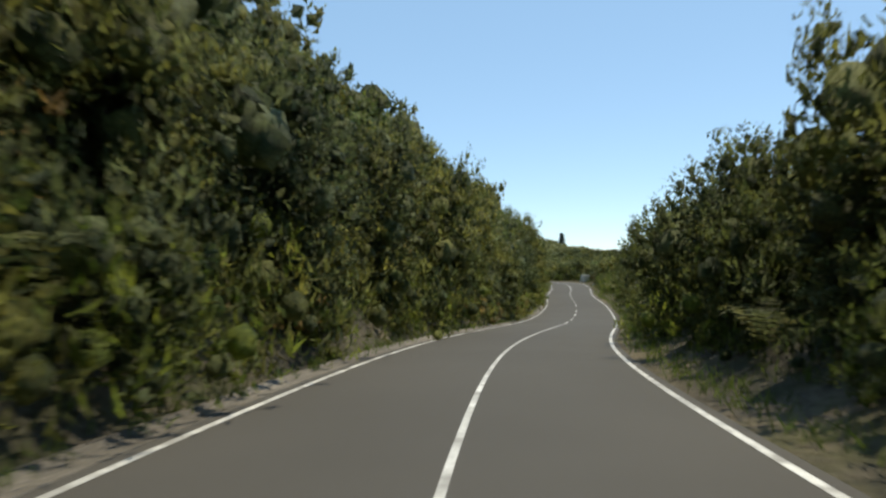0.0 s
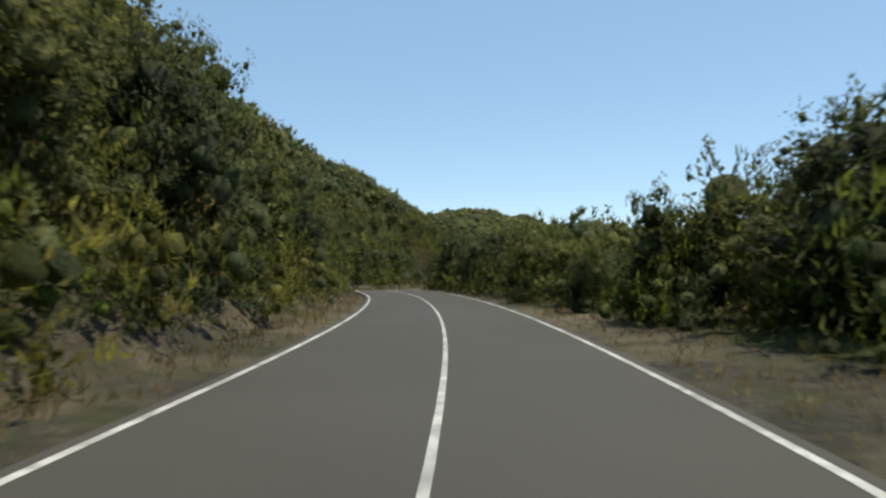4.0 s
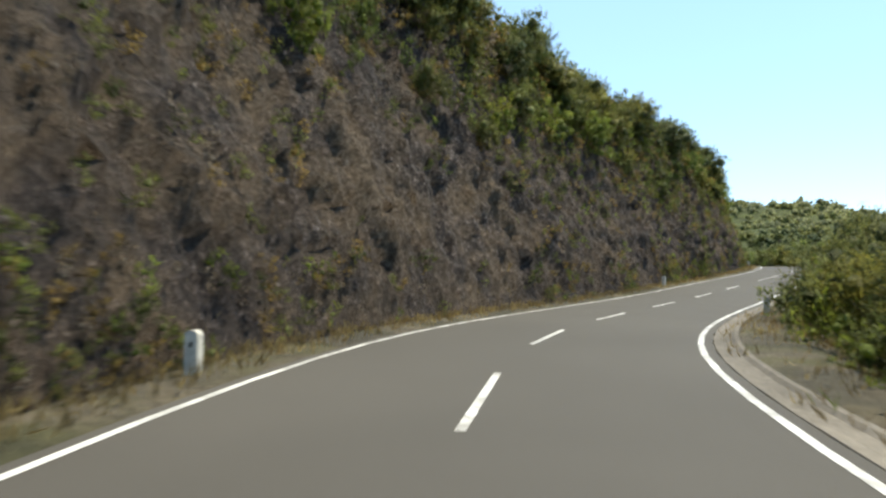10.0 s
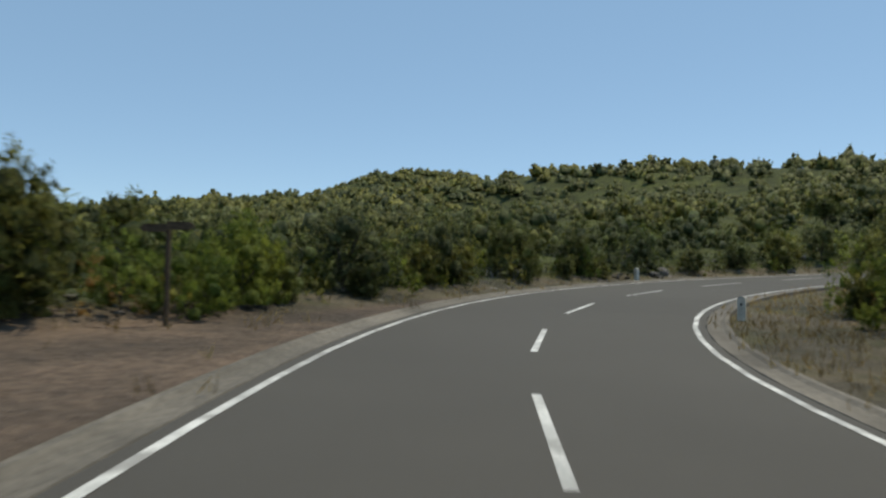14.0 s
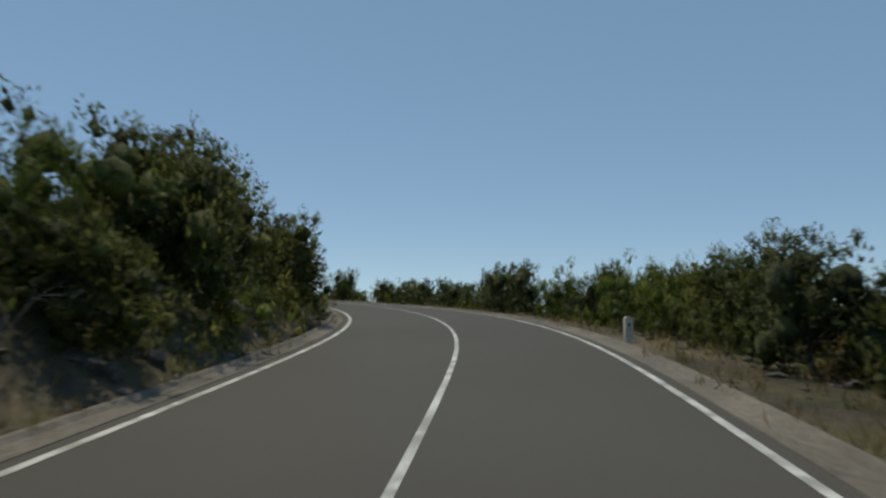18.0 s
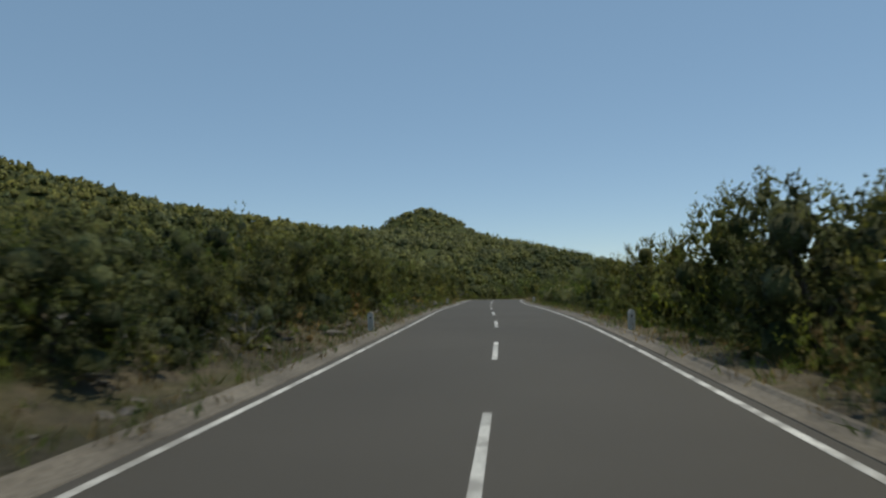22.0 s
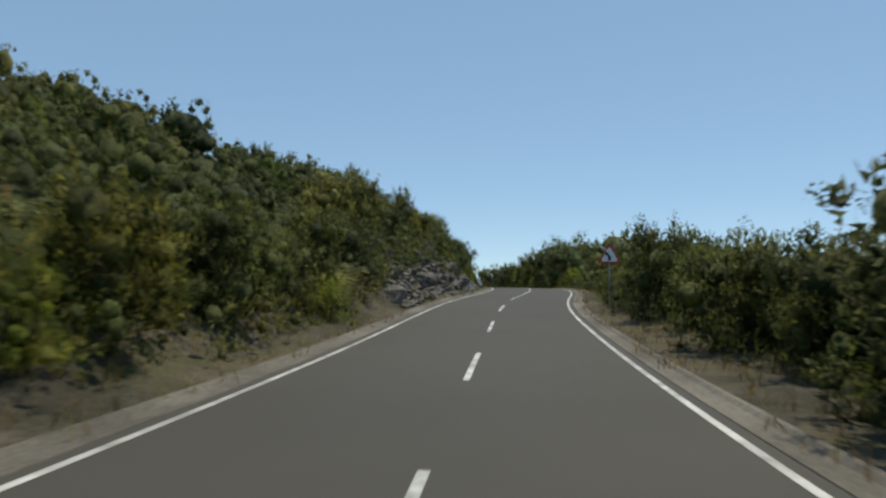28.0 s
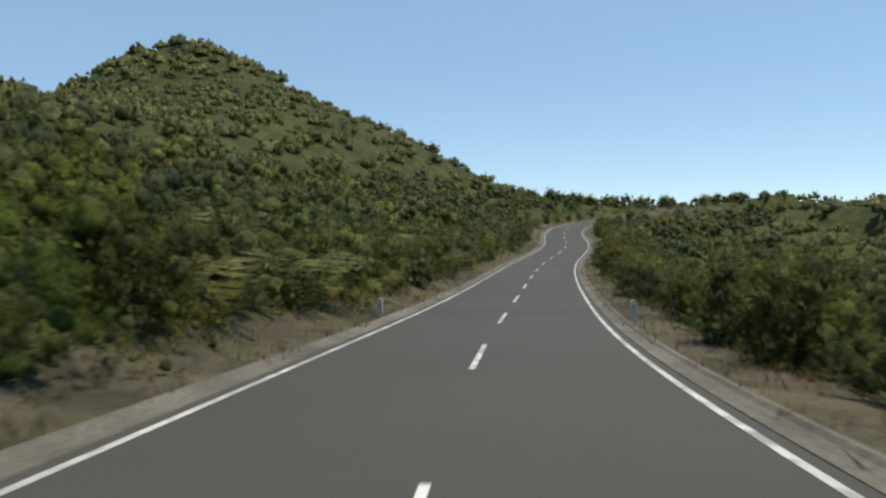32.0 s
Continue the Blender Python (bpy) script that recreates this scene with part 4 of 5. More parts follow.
plant_band(21, [("heath_scrub", "dark olive green heath scrub crowding the verge", HEATH, .52), ("laurel_scrub", "deep green laurel scrub crowding the verge", LAUREL, .36),
                ("young_scrub", "yellow-green young shoots among the scrub", BRIGHT, .13)], 2.7, 3.4, 11.5, NEAR, 2.2)
plant_band(22, [("heath_thicket", "dense olive heath thicket on the banks", HEATH, .58), ("laurel_thicket", "mixed green laurel thicket on the banks", LAUREL, .43)], 3.5, 11.5, 28, MIDDLE, 2.6, clip=(2.3, 9), grow=1.12, sink=.35)
plant_band(23, [("hillside_scrub", "olive green scrub covering the slopes", HEATH, .6), ("hillside_laurel", "green laurel scrub covering the slopes", LAUREL, .41)], 4.9, 28, 95, FAR, 2, clip=(1.6, 2.9), grow=1.25, sink=.3)
plant_band(24, [("distant_scrub", "dull green scrub on the far hills", HEATH, .7), ("distant_laurel", "dark laurel scrub on the far hills", LAUREL, .31)], 4.7, 95, 300, CARPET, 2, clip=(2.2, 2.8), grow=1.15, sink=.1)


# low growth along the foot of the banks
for side, seed, s0, s1, step, deep in ((-1, 71, -2, 1130, .46, 2.4), (1, 72, -2, 1130, .46, 2.4), (-1, 73, 128, 250, .3, 5.0), (-1, 74, -6, 110, .28, 3.4), (-1, 75, 985, 1040, .4, 4.0), (-1, 76, 572, 645, .35, 2.6), (-1, 77, 934, 968, .5, 3.5), (-1, 78, 780, 934, .42, 2.2), (-1, 79, 402, 447, .36, 2.6)):
    rng = np.random.RandomState(seed)
    s = np.arange(s0, s1, step)
    s = s + rng.uniform(-.3, .3, len(s))
    o = np.full(len(s), float(side))
    d = bank_at(o, s, 1) + growth_at(o, s, 2) * .5 - .2 + deep * rng.uniform(0, 1, len(s)) ** 1.4
    keep = rng.rand(len(s)) < .86
    if side < 0:
        keep &= ~((s > 247) & (s < 402))
    s, d = s[keep], d[keep]
    P = on_road(s, side * d)
    P[:, 2] = ground_z(P[:, 0], P[:, 1]) - .05
    h = rng.uniform(.45, 1.45, len(s)) * np.clip(growth_at(np.full(len(s), side), s, 1) / 2.6, .6, 1.5)
    kind = rng.rand(len(s))
    for name, label, mat, lo_, hi_, tall in (("verge_heath", "low dark heath along the foot of the bank", HEATH, 0, .42, 1.0), ("verge_laurel", "low laurel shoots along the foot of the bank", LAUREL, .42, .68, 1.0),
                                             ("verge_shoots", "yellow-green young growth along the verge", BRIGHT, .68, .9, 1.0), ("verge_dry_stalks", "dry straw coloured stalks along the verge", STRAW, .9, 1.01, .7)):
        pick = (kind >= lo_) & (kind < hi_)
        thicket(name, label, seed + int(hi_ * 100), LOW, mat, P[pick], h[pick] * tall)

# ---- roadside things ----
def post_mesh():
    bm = bmesh.new()
    w, d, h = .085, .07, .54
    prof = [(-w, -.25), (-w, h - .07)] + [(-w + .07 - .07 * math.cos(a), h - .07 + .07 * math.sin(a)) for a in (.5, 1.05, 1.57)]
    prof += [(-p, q) for p, q in reversed(prof)]
    rings = [[bm.verts.new((p, y_, q)) for p, q in prof] for y_ in (-d, d)]
    bm.faces.new(rings[0]), bm.faces.new(list(reversed(rings[1])))
    n = len(prof)
    for i in range(n):
        bm.faces.new((rings[0][i], rings[1][i], rings[1][(i + 1) % n], rings[0][(i + 1) % n]))
    bmesh.ops.recalc_face_normals(bm, faces=bm.faces)
    me = bpy.data.meshes.new("marker_post")
    bm.to_mesh(me)
    bm.free()
    me.materials.append(POST_STONE)
    return me


def box_mesh(name, x, y, z, mat, bevel=0.0):
    bm = bmesh.new()
    bmesh.ops.create_cube(bm, size=1)
    for v in bm.verts:
        v.co = Vector((v.co.x * x, v.co.y * y, (v.co.z + .5) * z))
    if bevel:
        bmesh.ops.bevel(bm, geom=bm.edges[:], offset=bevel, segments=2, affect="EDGES")
    me = bpy.data.meshes.new(name)
    bm.to_mesh(me)
    bm.free()
    me.materials.append(mat)
    return me


def stand(s, o):
    """The pose of a thing beside the road that faces along it."""
    x, y, _ = on_road(s, o)
    z = float(ground_z([x], [y])[0])
    return Matrix.Translation((x, y, z)) @ Matrix.Rotation(float(np.interp(s, RS, RT)), 4, "Z")


POST, SPOT = post_mesh(), box_mesh("reflector", .042, .012, .065, BLACK)
LEFT_POSTS = (111, 200, 222, 245, 258.4, 296, 314, 330, 362, 394.8, 427.6, 484, 510, 578, 633, 687, 708, 730, 769, 899, 953, 980, 1043, 1065)
RIGHT_POSTS = (112, 124, 244, 258, 296, 345, 362, 394, 427, 457, 472, 533, 578, 599, 633, 661, 687, 707, 729, 771, 897, 1029, 1046, 1065)
rng = np.random.RandomState(8)
for side, row in ((-1, LEFT_POSTS), (1, RIGHT_POSTS)):
    for s in row:
        ob = tagged(new("marker_post"), "weathered white stone marker post on the verge", "marker post", "marker posts along the road")
        ob.matrix_basis = stand(s, side * 3.62) @ Matrix.Rotation(rng.uniform(-.12, .12), 4, "Z") @ Matrix.Rotation(rng.uniform(-.04, .04), 4, "Y")
        part("shaft", POST, ob)
        spot = part("reflector", SPOT, ob, "small dark reflector plate")
        spot.matrix_basis = Matrix.Translation((0, -.073, .33))


# concrete gutters
def gutter(s0, s1, side):
    s = np.arange(s0, s1 + .1, 2.0)
    rows = [(EDGE - .012, -.02), (EDGE + .0, .006), (EDGE + .15, -.008), (EDGE + .30, .01), (EDGE + .36, .05), (EDGE + .44, .05), (EDGE + .46, -.15)]
    rows = [(side * a, b_) for a, b_ in rows]
    if side < 0:
        rows = rows[::-1]
    tagged(new("gutter", strip("gutter", s, rows, CONCRETE)), "weathered grey concrete gutter along the asphalt", "gutter", kind="structure")


gutter(-8, 121, -1)
gutter(385, 1199, -1)
gutter(215, 1199, 1)


# ---- cut rock face ----
def rock_face():
    s = np.arange(249, 404, .21)
    u = np.linspace(0, 1, 64)
    S, U = np.meshgrid(s, u, indexing="ij")
    foot, steep, high = (np.interp(S, [r[0] for r in LEFT], [r[k] for r in LEFT]) for k in (1, 2, 3))
    d = foot + U * high / steep
    fade = np.clip(np.minimum((S - 249) / 5, (404 - S) / 2), 0, 1)
    out = np.zeros(S.shape)
    for i in range(S.shape[0]):
        for j in range(S.shape[1]):
            p = Vector((S[i, j], U[i, j] * high[i, j] * .7, 3.1))
            rib = noise.turbulence(Vector((p.x * .45, p.y * .16, 1.0)), 3, True)
            crag = abs(noise.noise(Vector((p.x * 1.1 + p.y * .5, p.y * .7, 5.0))))
            out[i, j] = .9 * rib + .55 * noise.noise(p * .22) + .5 * noise.turbulence(p * .8, 3, True) + .5 * crag + .45 * noise.noise(p * 2.1) + .30 * noise.noise(p * 3.7)
    out = np.clip(out - .4, -.3, 2.2)
    x = on_road(S, -(d - .2 - fade * (.25 + .52 * out) * np.clip(U * 6, .15, 1)))
    z = np.interp(S, RS, RZ) + U * high - .1
    jig = np.random.RandomState(4).uniform(-.07, .07, S.shape + (3,)) * fade[..., None]
    v = (np.stack([x[..., 0], x[..., 1], z + .15 * out], -1) + jig).reshape(-1, 3)
    n, k = S.shape
    faces = [(i * k + j, i * k + j + 1, (i + 1) * k + j + 1, (i + 1) * k + j) for i in range(n - 1) for j in range(k - 1)]
    return mesh_from("rock_face", v, faces, ROCK, True), v.reshape(n, k, 3)


ROCK_MESH, ROCK_GRID = rock_face()
tagged(new("rock_face", ROCK_MESH), "steep brown volcanic rock cutting with sparse plants", "rock face", kind="structure")


# plants that cling to the rock
SPRIGS = [crown(290 + k, 1.0, .7, 2, 4, 9, .20, .24, .065, .4, .06) for k in range(5)]
rng = np.random.RandomState(44)
n = 14000
s = rng.uniform(248, 404, n)
u = rng.rand(n) ** .6
u = np.where(rng.rand(n) < .18, rng.rand(n) * .12, u)
lump = np.sin(s * .31) + np.sin(s * .83 + 2 * u) + 1.2 * np.sin(s * .12 + 1.0)
keep = rng.rand(n) < np.clip(.26 + .2 * lump + 1.1 * u ** 1.5 + .3 * np.clip((300 - s) / 30, 0, 1), .06, 1)
s, u = s[keep], u[keep]
high, steep, foot = (np.interp(s, [r[0] for r in LEFT], [r[k] for r in LEFT]) for k in (3, 2, 1))
P = ROCK_GRID[np.clip(((s - 249) / .21).astype(int), 0, ROCK_GRID.shape[0] - 1), np.clip((u * 63).astype(int), 0, 63)] - (0, 0, .12)
way = np.interp(s, RS, RT)
P = P + .16 * np.column_stack([np.cos(way), np.sin(way), 0 * way])
sz = rng.uniform(.16, .5, len(s)) * (1 + 1.5 * u ** 3)
pick = rng.rand(len(s))
pick = np.where((s < 302) & (rng.rand(len(s)) < .6), .42 + pick * .36, pick)
sz = sz * np.where(s < 302, 1.2, 1)
for name, label, mat, lo_, hi_, tall in (("cliff_heath", "olive heath tufts rooted in the rock face", HEATH, 0, .36, 1.0), ("cliff_shoots", "yellow-green plants rooted in the rock face", BRIGHT, .36, .5, 1.0),
                                         ("cliff_dry_plants", "ochre dry plants rooted in the rock face", OCHRE, .5, .74, .85), ("cliff_rosettes", "grey-violet leaf rosettes rooted in the rock face", GREYLEAF, .74, 1.01, .85)):
    take = (pick >= lo_) & (pick < hi_)
    thicket(name, label, 60 + int(hi_ * 10), SPRIGS, mat, P[take], sz[take] * tall)

# bushes that lean over the top of the rock
rng = np.random.RandomState(45)
s = 251.0
while s < 401:
    p = ROCK_GRID[int((s - 249) / .21), int(63 * rng.uniform(.74, .93))]
    h = rng.uniform(1.5, 3.0)
    r = rng.rand()
    kind = HEATHS[rng.randint(5)] if r < .5 else LAURELS[rng.randint(4)]
    ob = kind.put(p[0], p[1], p[2] - .25, h, 0, 1.0, "bushes on the rock edge")
    ob.matrix_basis = ob.matrix_basis @ Matrix.Rotation(float(np.interp(s, RS, RT)), 4, "Z") @ Matrix.Rotation(rng.uniform(.05, .45), 4, "Y") @ Matrix.Rotation(rng.uniform(0, 6.28), 4, "Z")
    s += rng.uniform(.9, 2.2) * (1 + h * .15)
# smaller ones rooted lower down
for _ in range(150):
    s = rng.uniform(251, 400)
    p = ROCK_GRID[int((s - 249) / .21), int(63 * (.45 + .5 * rng.rand() ** .6))]
    kind = HEATHS[rng.randint(5)] if rng.rand() < .7 else YOUNGS[rng.randint(3)]
    ob = kind.put(p[0], p[1], p[2] - .2, rng.uniform(.8, 2.0), 0, 1.0, "bushes on the rock edge")
    ob.matrix_basis = ob.matrix_basis @ Matrix.Rotation(float(np.interp(s, RS, RT)), 4, "Z") @ Matrix.Rotation(rng.uniform(.1, .6), 4, "Y") @ Matrix.Rotation(rng.uniform(0, 6.28), 4, "Z")


# ---- ferns, grass and stones on the verges ----
def frond_mesh(seed, mat):
    """One arching frond along +x with paired leaflets that shorten towards the tip."""
    rng = np.random.RandomState(seed)
    V = []
    lean, lift = rng.uniform(.55, 1.0), rng.uniform(.8, 1.15)
    u = np.linspace(.12, 1, 11)
    mid = np.column_stack([u * lean * .8, 0 * u, .75 * np.sin(u * 2.1) * lift])
    for i in range(10):
        w = .22 * math.sin(.35 + 2.6 * u[i]) + .03
        c0, c1 = mid[i], mid[i] * .35 + mid[i + 1] * .65
        for sg in (-1, 1):
            V += [c0, c1, c0 * .2 + mid[i + 1] * .8 + np.array((.04, sg * w, rng.uniform(-.07, .01)))]
    v = np.array(V)
    v[:, 2] = np.maximum(v[:, 2], 0.0)
    return tri_mesh("frond", v, np.arange(len(v)).reshape(-1, 3), None, mat)


FRONDS = [frond_mesh(k, FERN) for k in range(5)]
rng = np.random.RandomState(77)
for side, s0, s1, n in ((1, 2, 58, 24), (1, 58, 123, 46), (-1, 2, 60, 22), (1, 255, 300, 14), (1, 395, 440, 8), (1, 745, 775, 8), (-1, 790, 830, 16), (1, 985, 1015, 8), (-1, 1056, 1100, 46), (-1, 905, 935, 22), (-1, 508, 530, 6)):
    for _ in range(n):
        s = rng.uniform(s0, s1)
        d = float(bank_at(np.array(side), np.array(s), 1)) + rng.uniform(.0, 2.6)
        x, y, _z = on_road(s, side * d)
        ob = tagged(new("bracken_fern"), "pale green bracken fern with arching fronds", "fern", "ferns on the verge")
        sz = rng.uniform(.6, 1.35) * (1.5 if s > 1050 else 1)
        ob.matrix_basis = Matrix.Translation((x, y, float(ground_z([x], [y])[0]) + rng.uniform(0, .25))) @ Matrix.Rotation(rng.uniform(0, 6.28), 4, "Z") @ Matrix.Scale(sz, 4)
        for k in range(8):
            frond = part("frond", FRONDS[rng.randint(5)], ob)
            frond.matrix_basis = Matrix.Rotation(k * .785 + rng.uniform(-.25, .25), 4, "Z") @ Matrix.Scale(rng.uniform(.8, 1.1), 4)


def verge_grass(name, label, seed, count, mat, table, sign, reach, length):
    rng = np.random.RandomState(seed)
    pieces = []
    for s0, s1, dens in table:
        n = int(count * dens * (s1 - s0))
        s = rng.uniform(s0, s1, n)
        foot = bank_at(np.full(n, sign), s, 1)
        d = EDGE + .12 + (foot + reach - EDGE) * rng.uniform(0, 1, n) ** .8
        pieces.append(on_road(s, sign * d))
    p = np.concatenate(pieces)
    p[:, 2] = ground_z(p[:, 0], p[:, 1])
    way = np.tile((0, 0, 1.0), (len(p), 1))
    p = np.repeat(p, 4, 0) + np.column_stack([rng.normal(0, .07, (len(p) * 4, 2)), np.full(len(p) * 4, length * .3)])
    v, t = sprays(rng, p, np.tile((0, 0, 1.0), (len(p), 1)), 1, length, .024, .4)
    tagged(new(name, tri_mesh(name, v, t, None, mat)), label, "grass", kind="stuff")


verge_grass("dry_grass", "straw coloured dry grass on the verge", 1, 16, STRAW, ((105, 250, 1), (250, 402, 3.0), (402, 440, 1.6), (440, 620, .5), (620, 1190, .6)), -1, 1.0, .26)
verge_grass("dry_grass", "straw coloured dry grass on the verge", 2, 16, STRAW, ((100, 260, .7), (260, 440, 1.0), (440, 520, 1.6), (520, 1190, .8)), 1, 1.2, .24)
verge_grass("green_grass", "fresh green grass at the foot of the banks", 3, 16, BRIGHT, ((0, 110, 1.4), (180, 240, .5), (400, 440, .5), (660, 800, .8)), -1, 1.2, .30)
verge_grass("green_grass", "fresh green grass at the foot of the banks", 4, 16, BRIGHT, ((0, 60, 1.8), (60, 114, 1.5), (240, 330, .5), (500, 530, 1.0), (700, 780, .6)), 1, 1.4, .32)


# boulders and broken rock along the foot of the banks
def boulder_mesh(seed):
    rng = np.random.RandomState(seed)
    bm = bmesh.new()
    for _ in range(18):
        bm.verts.new(Vector(rng.normal(0, 1, 3)).normalized() * rng.uniform(.75, 1.0) * Vector((1, 1, 1)).length / 1.732)
    out = bmesh.ops.convex_hull(bm, input=bm.verts[:])
    bmesh.ops.delete(bm, geom=[g for g in out["geom_interior"] if isinstance(g, bmesh.types.BMVert)], context="VERTS")
    bmesh.ops.bevel(bm, geom=bm.edges[:], offset=.05, segments=1, affect="EDGES")
    for v in bm.verts:
        v.co += Vector([noise.noise(v.co * 2.3 + Vector((seed, k * 7, 0))) * .12 for k in range(3)])
        v.co.z = max(v.co.z, -.45)
    me = bpy.data.meshes.new("boulder")
    bm.to_mesh(me)
    bm.free()
    me.materials.append(PALE_ROCK)
    return me


BOULDERS = [boulder_mesh(k) for k in range(7)]
rng = np.random.RandomState(15)
for side, s0, s1, n, lo_, hi_ in ((-1, 178, 192, 24, .15, .5), (-1, 575, 628, 45, .2, .75), (-1, 634, 668, 55, .2, .8), (-1, 684, 735, 45, .15, .5), (-1, 735, 768, 34, .15, .5), (-1, 936, 966, 64, .2, .75),
                                  (-1, 984, 1004, 10, .15, .5), (1, 825, 850, 10, .2, .5), (-1, 480, 500, 10, .15, .4), (-1, 430, 446, 10, .15, .4)):
    for _ in range(n):
        s, sz = rng.uniform(s0, s1), lo_ + (hi_ - lo_) * rng.rand() ** 2.2
        d = float(bank_at(np.array(side), np.array(s), 1)) + rng.uniform(-.3, 3.3 if s0 == 936 else 2.3)
        x, y, _z = on_road(s, side * max(d, EDGE + .8 + sz))
        ob = tagged(new("boulder", BOULDERS[rng.randint(7)]), "weathered grey volcanic boulder on the bank", "rock", "rocks along the verge")
        ob.matrix_basis = (Matrix.Translation((x, y, float(ground_z([x], [y])[0]) + sz * .15)) @ Euler((rng.uniform(-.4, .4), rng.uniform(-.4, .4), rng.uniform(0, 6.28))).to_matrix().to_4x4()
                           @ Matrix.Diagonal((sz * rng.uniform(.9, 1.5), sz, sz * rng.uniform(.6, .95), 1)))


# loose stones too small to count
def rubble(seed, table):
    rng = np.random.RandomState(seed)
    V, F, n = [], [], 0
    shapes = [(np.array([v.co[:] for v in me.vertices]), [tuple(p.vertices) for p in me.polygons]) for me in RUBBLE]
    for side, s0, s1, count in table:
        for _ in range(count):
            v, f = shapes[rng.randint(len(shapes))]
            s, sz = rng.uniform(s0, s1), rng.uniform(.05, .2) + (.26 * rng.rand() ** 3 if s0 in (936, 634) else 0)
            d = float(bank_at(np.array(side), np.array(s), 1)) + rng.uniform(-.5, 3.4 if s0 == 936 else 2.4)
            x, y, _z = on_road(s, side * max(d, EDGE + .65))
            a = rng.uniform(0, 6.28)
            w = v * sz * (1.2, 1, .7)
            w = np.column_stack([w[:, 0] * math.cos(a) - w[:, 1] * math.sin(a), w[:, 0] * math.sin(a) + w[:, 1] * math.cos(a), w[:, 2]]) + (x, y, float(ground_z([x], [y])[0]) + sz * .1)
            V.append(w)
            F += [tuple(i + n for i in q) for q in f]
            n += len(v)
    tagged(new("rubble", mesh_from("rubble", np.concatenate(V), F, PALE_ROCK)), "small grey stones strewn along the verge", "stones", kind="stuff")


def chip_mesh(seed):
    rng = np.random.RandomState(seed)
    bm = bmesh.new()
    for _ in range(9):
        bm.verts.new(Vector(rng.normal(0, 1, 3)).normalized() * rng.uniform(.7, 1.0))
    bmesh.ops.convex_hull(bm, input=bm.verts[:])
    me = bpy.data.meshes.new("chip")
    bm.to_mesh(me)
    bm.free()
    return me


RUBBLE = [chip_mesh(k) for k in range(5)]
rubble(31, ((-1, 936, 967, 2300), (-1, 634, 670, 700), (-1, 176, 194, 160), (-1, 575, 670, 560), (-1, 684, 768, 420), (1, 575, 640, 120), (-1, 984, 1004, 80), (-1, 425, 500, 120)))


# ---- signs, stone block ----
def sign_plate(name, size, mat, thick=.012):
    bm = bmesh.new()
    ring = []
    for k in range(3):
        a0 = radians(90 + 120 * k)
        c = Vector((math.cos(a0), 0, math.sin(a0))) * (size - .07)
        for e in (-50, 0, 50):
            a = a0 + radians(e)
            ring.append(c + Vector((math.cos(a), 0, math.sin(a))) * .07)
    front = [bm.verts.new(p + Vector((0, -thick, 0))) for p in ring]
    rear = [bm.verts.new(p) for p in ring]
    bm.faces.new(front), bm.faces.new(rear[::-1])
    for i in range(len(ring)):
        bm.faces.new((front[i], rear[i], rear[(i + 1) % len(ring)], front[(i + 1) % len(ring)]))
    bmesh.ops.recalc_face_normals(bm, faces=bm.faces)
    me = bpy.data.meshes.new(name)
    bm.to_mesh(me)
    bm.free()
    me.materials.append(mat)
    return me


def pole_mesh(name, high, r, mat):
    bm = bmesh.new()
    bmesh.ops.create_cone(bm, cap_ends=True, segments=12, radius1=r, radius2=r, depth=high)
    bmesh.ops.translate(bm, verts=bm.verts, vec=(0, 0, high / 2 - .2))
    me = bpy.data.meshes.new(name)
    bm.to_mesh(me)
    bm.free()
    me.materials.append(mat)
    return me


def arrow_mesh():
    """A bar that bends to the left, with a head."""
    pts = [(.05, -.17), (.05, .0), (-.06, .1), (-.02, .145), (-.18, .17), (-.16, .02), (-.12, .06), (-.05, -.02), (-.05, -.17)]
    return mesh_from("bend_mark", [(p, 0, q) for p, q in pts] + [(p, -.004, q) for p, q in pts], [tuple(range(9))[::-1], tuple(range(9, 18))] + [(i, (i + 1) % 9, 9 + (i + 1) % 9, 9 + i) for i in range(9)], BLACK)


def warning_sign(s, o, facing, high=2.15):
    ob = tagged(new("warning_sign"), "triangular warning sign with red border on a steel pole" if facing else "back of a triangular sign on a steel pole", "road sign", "warning signs")
    ob.matrix_basis = stand(s, o) @ (Matrix.Identity(4) if facing else Matrix.Rotation(math.pi, 4, "Z"))
    part("pole", pole_mesh("pole", high + .5, .03, METAL), ob)
    plate = part("plate", sign_plate("plate", .5, METAL), ob, "grey steel plate")
    plate.matrix_basis = Matrix.Translation((0, -.035, high))
    edge = part("border", sign_plate("border", .5, SIGN_RED, .004), plate, "red border")
    edge.matrix_basis = Matrix.Translation((0, -.013, 0))
    face = part("panel", sign_plate("panel", .36, SIGN_WHITE, .004), plate, "white face")
    face.matrix_basis = Matrix.Translation((0, -.018, 0))
    mark = part("bend_mark", arrow_mesh(), plate, "black bend mark")
    mark.matrix_basis = Matrix.Translation((0, -.024, .0))


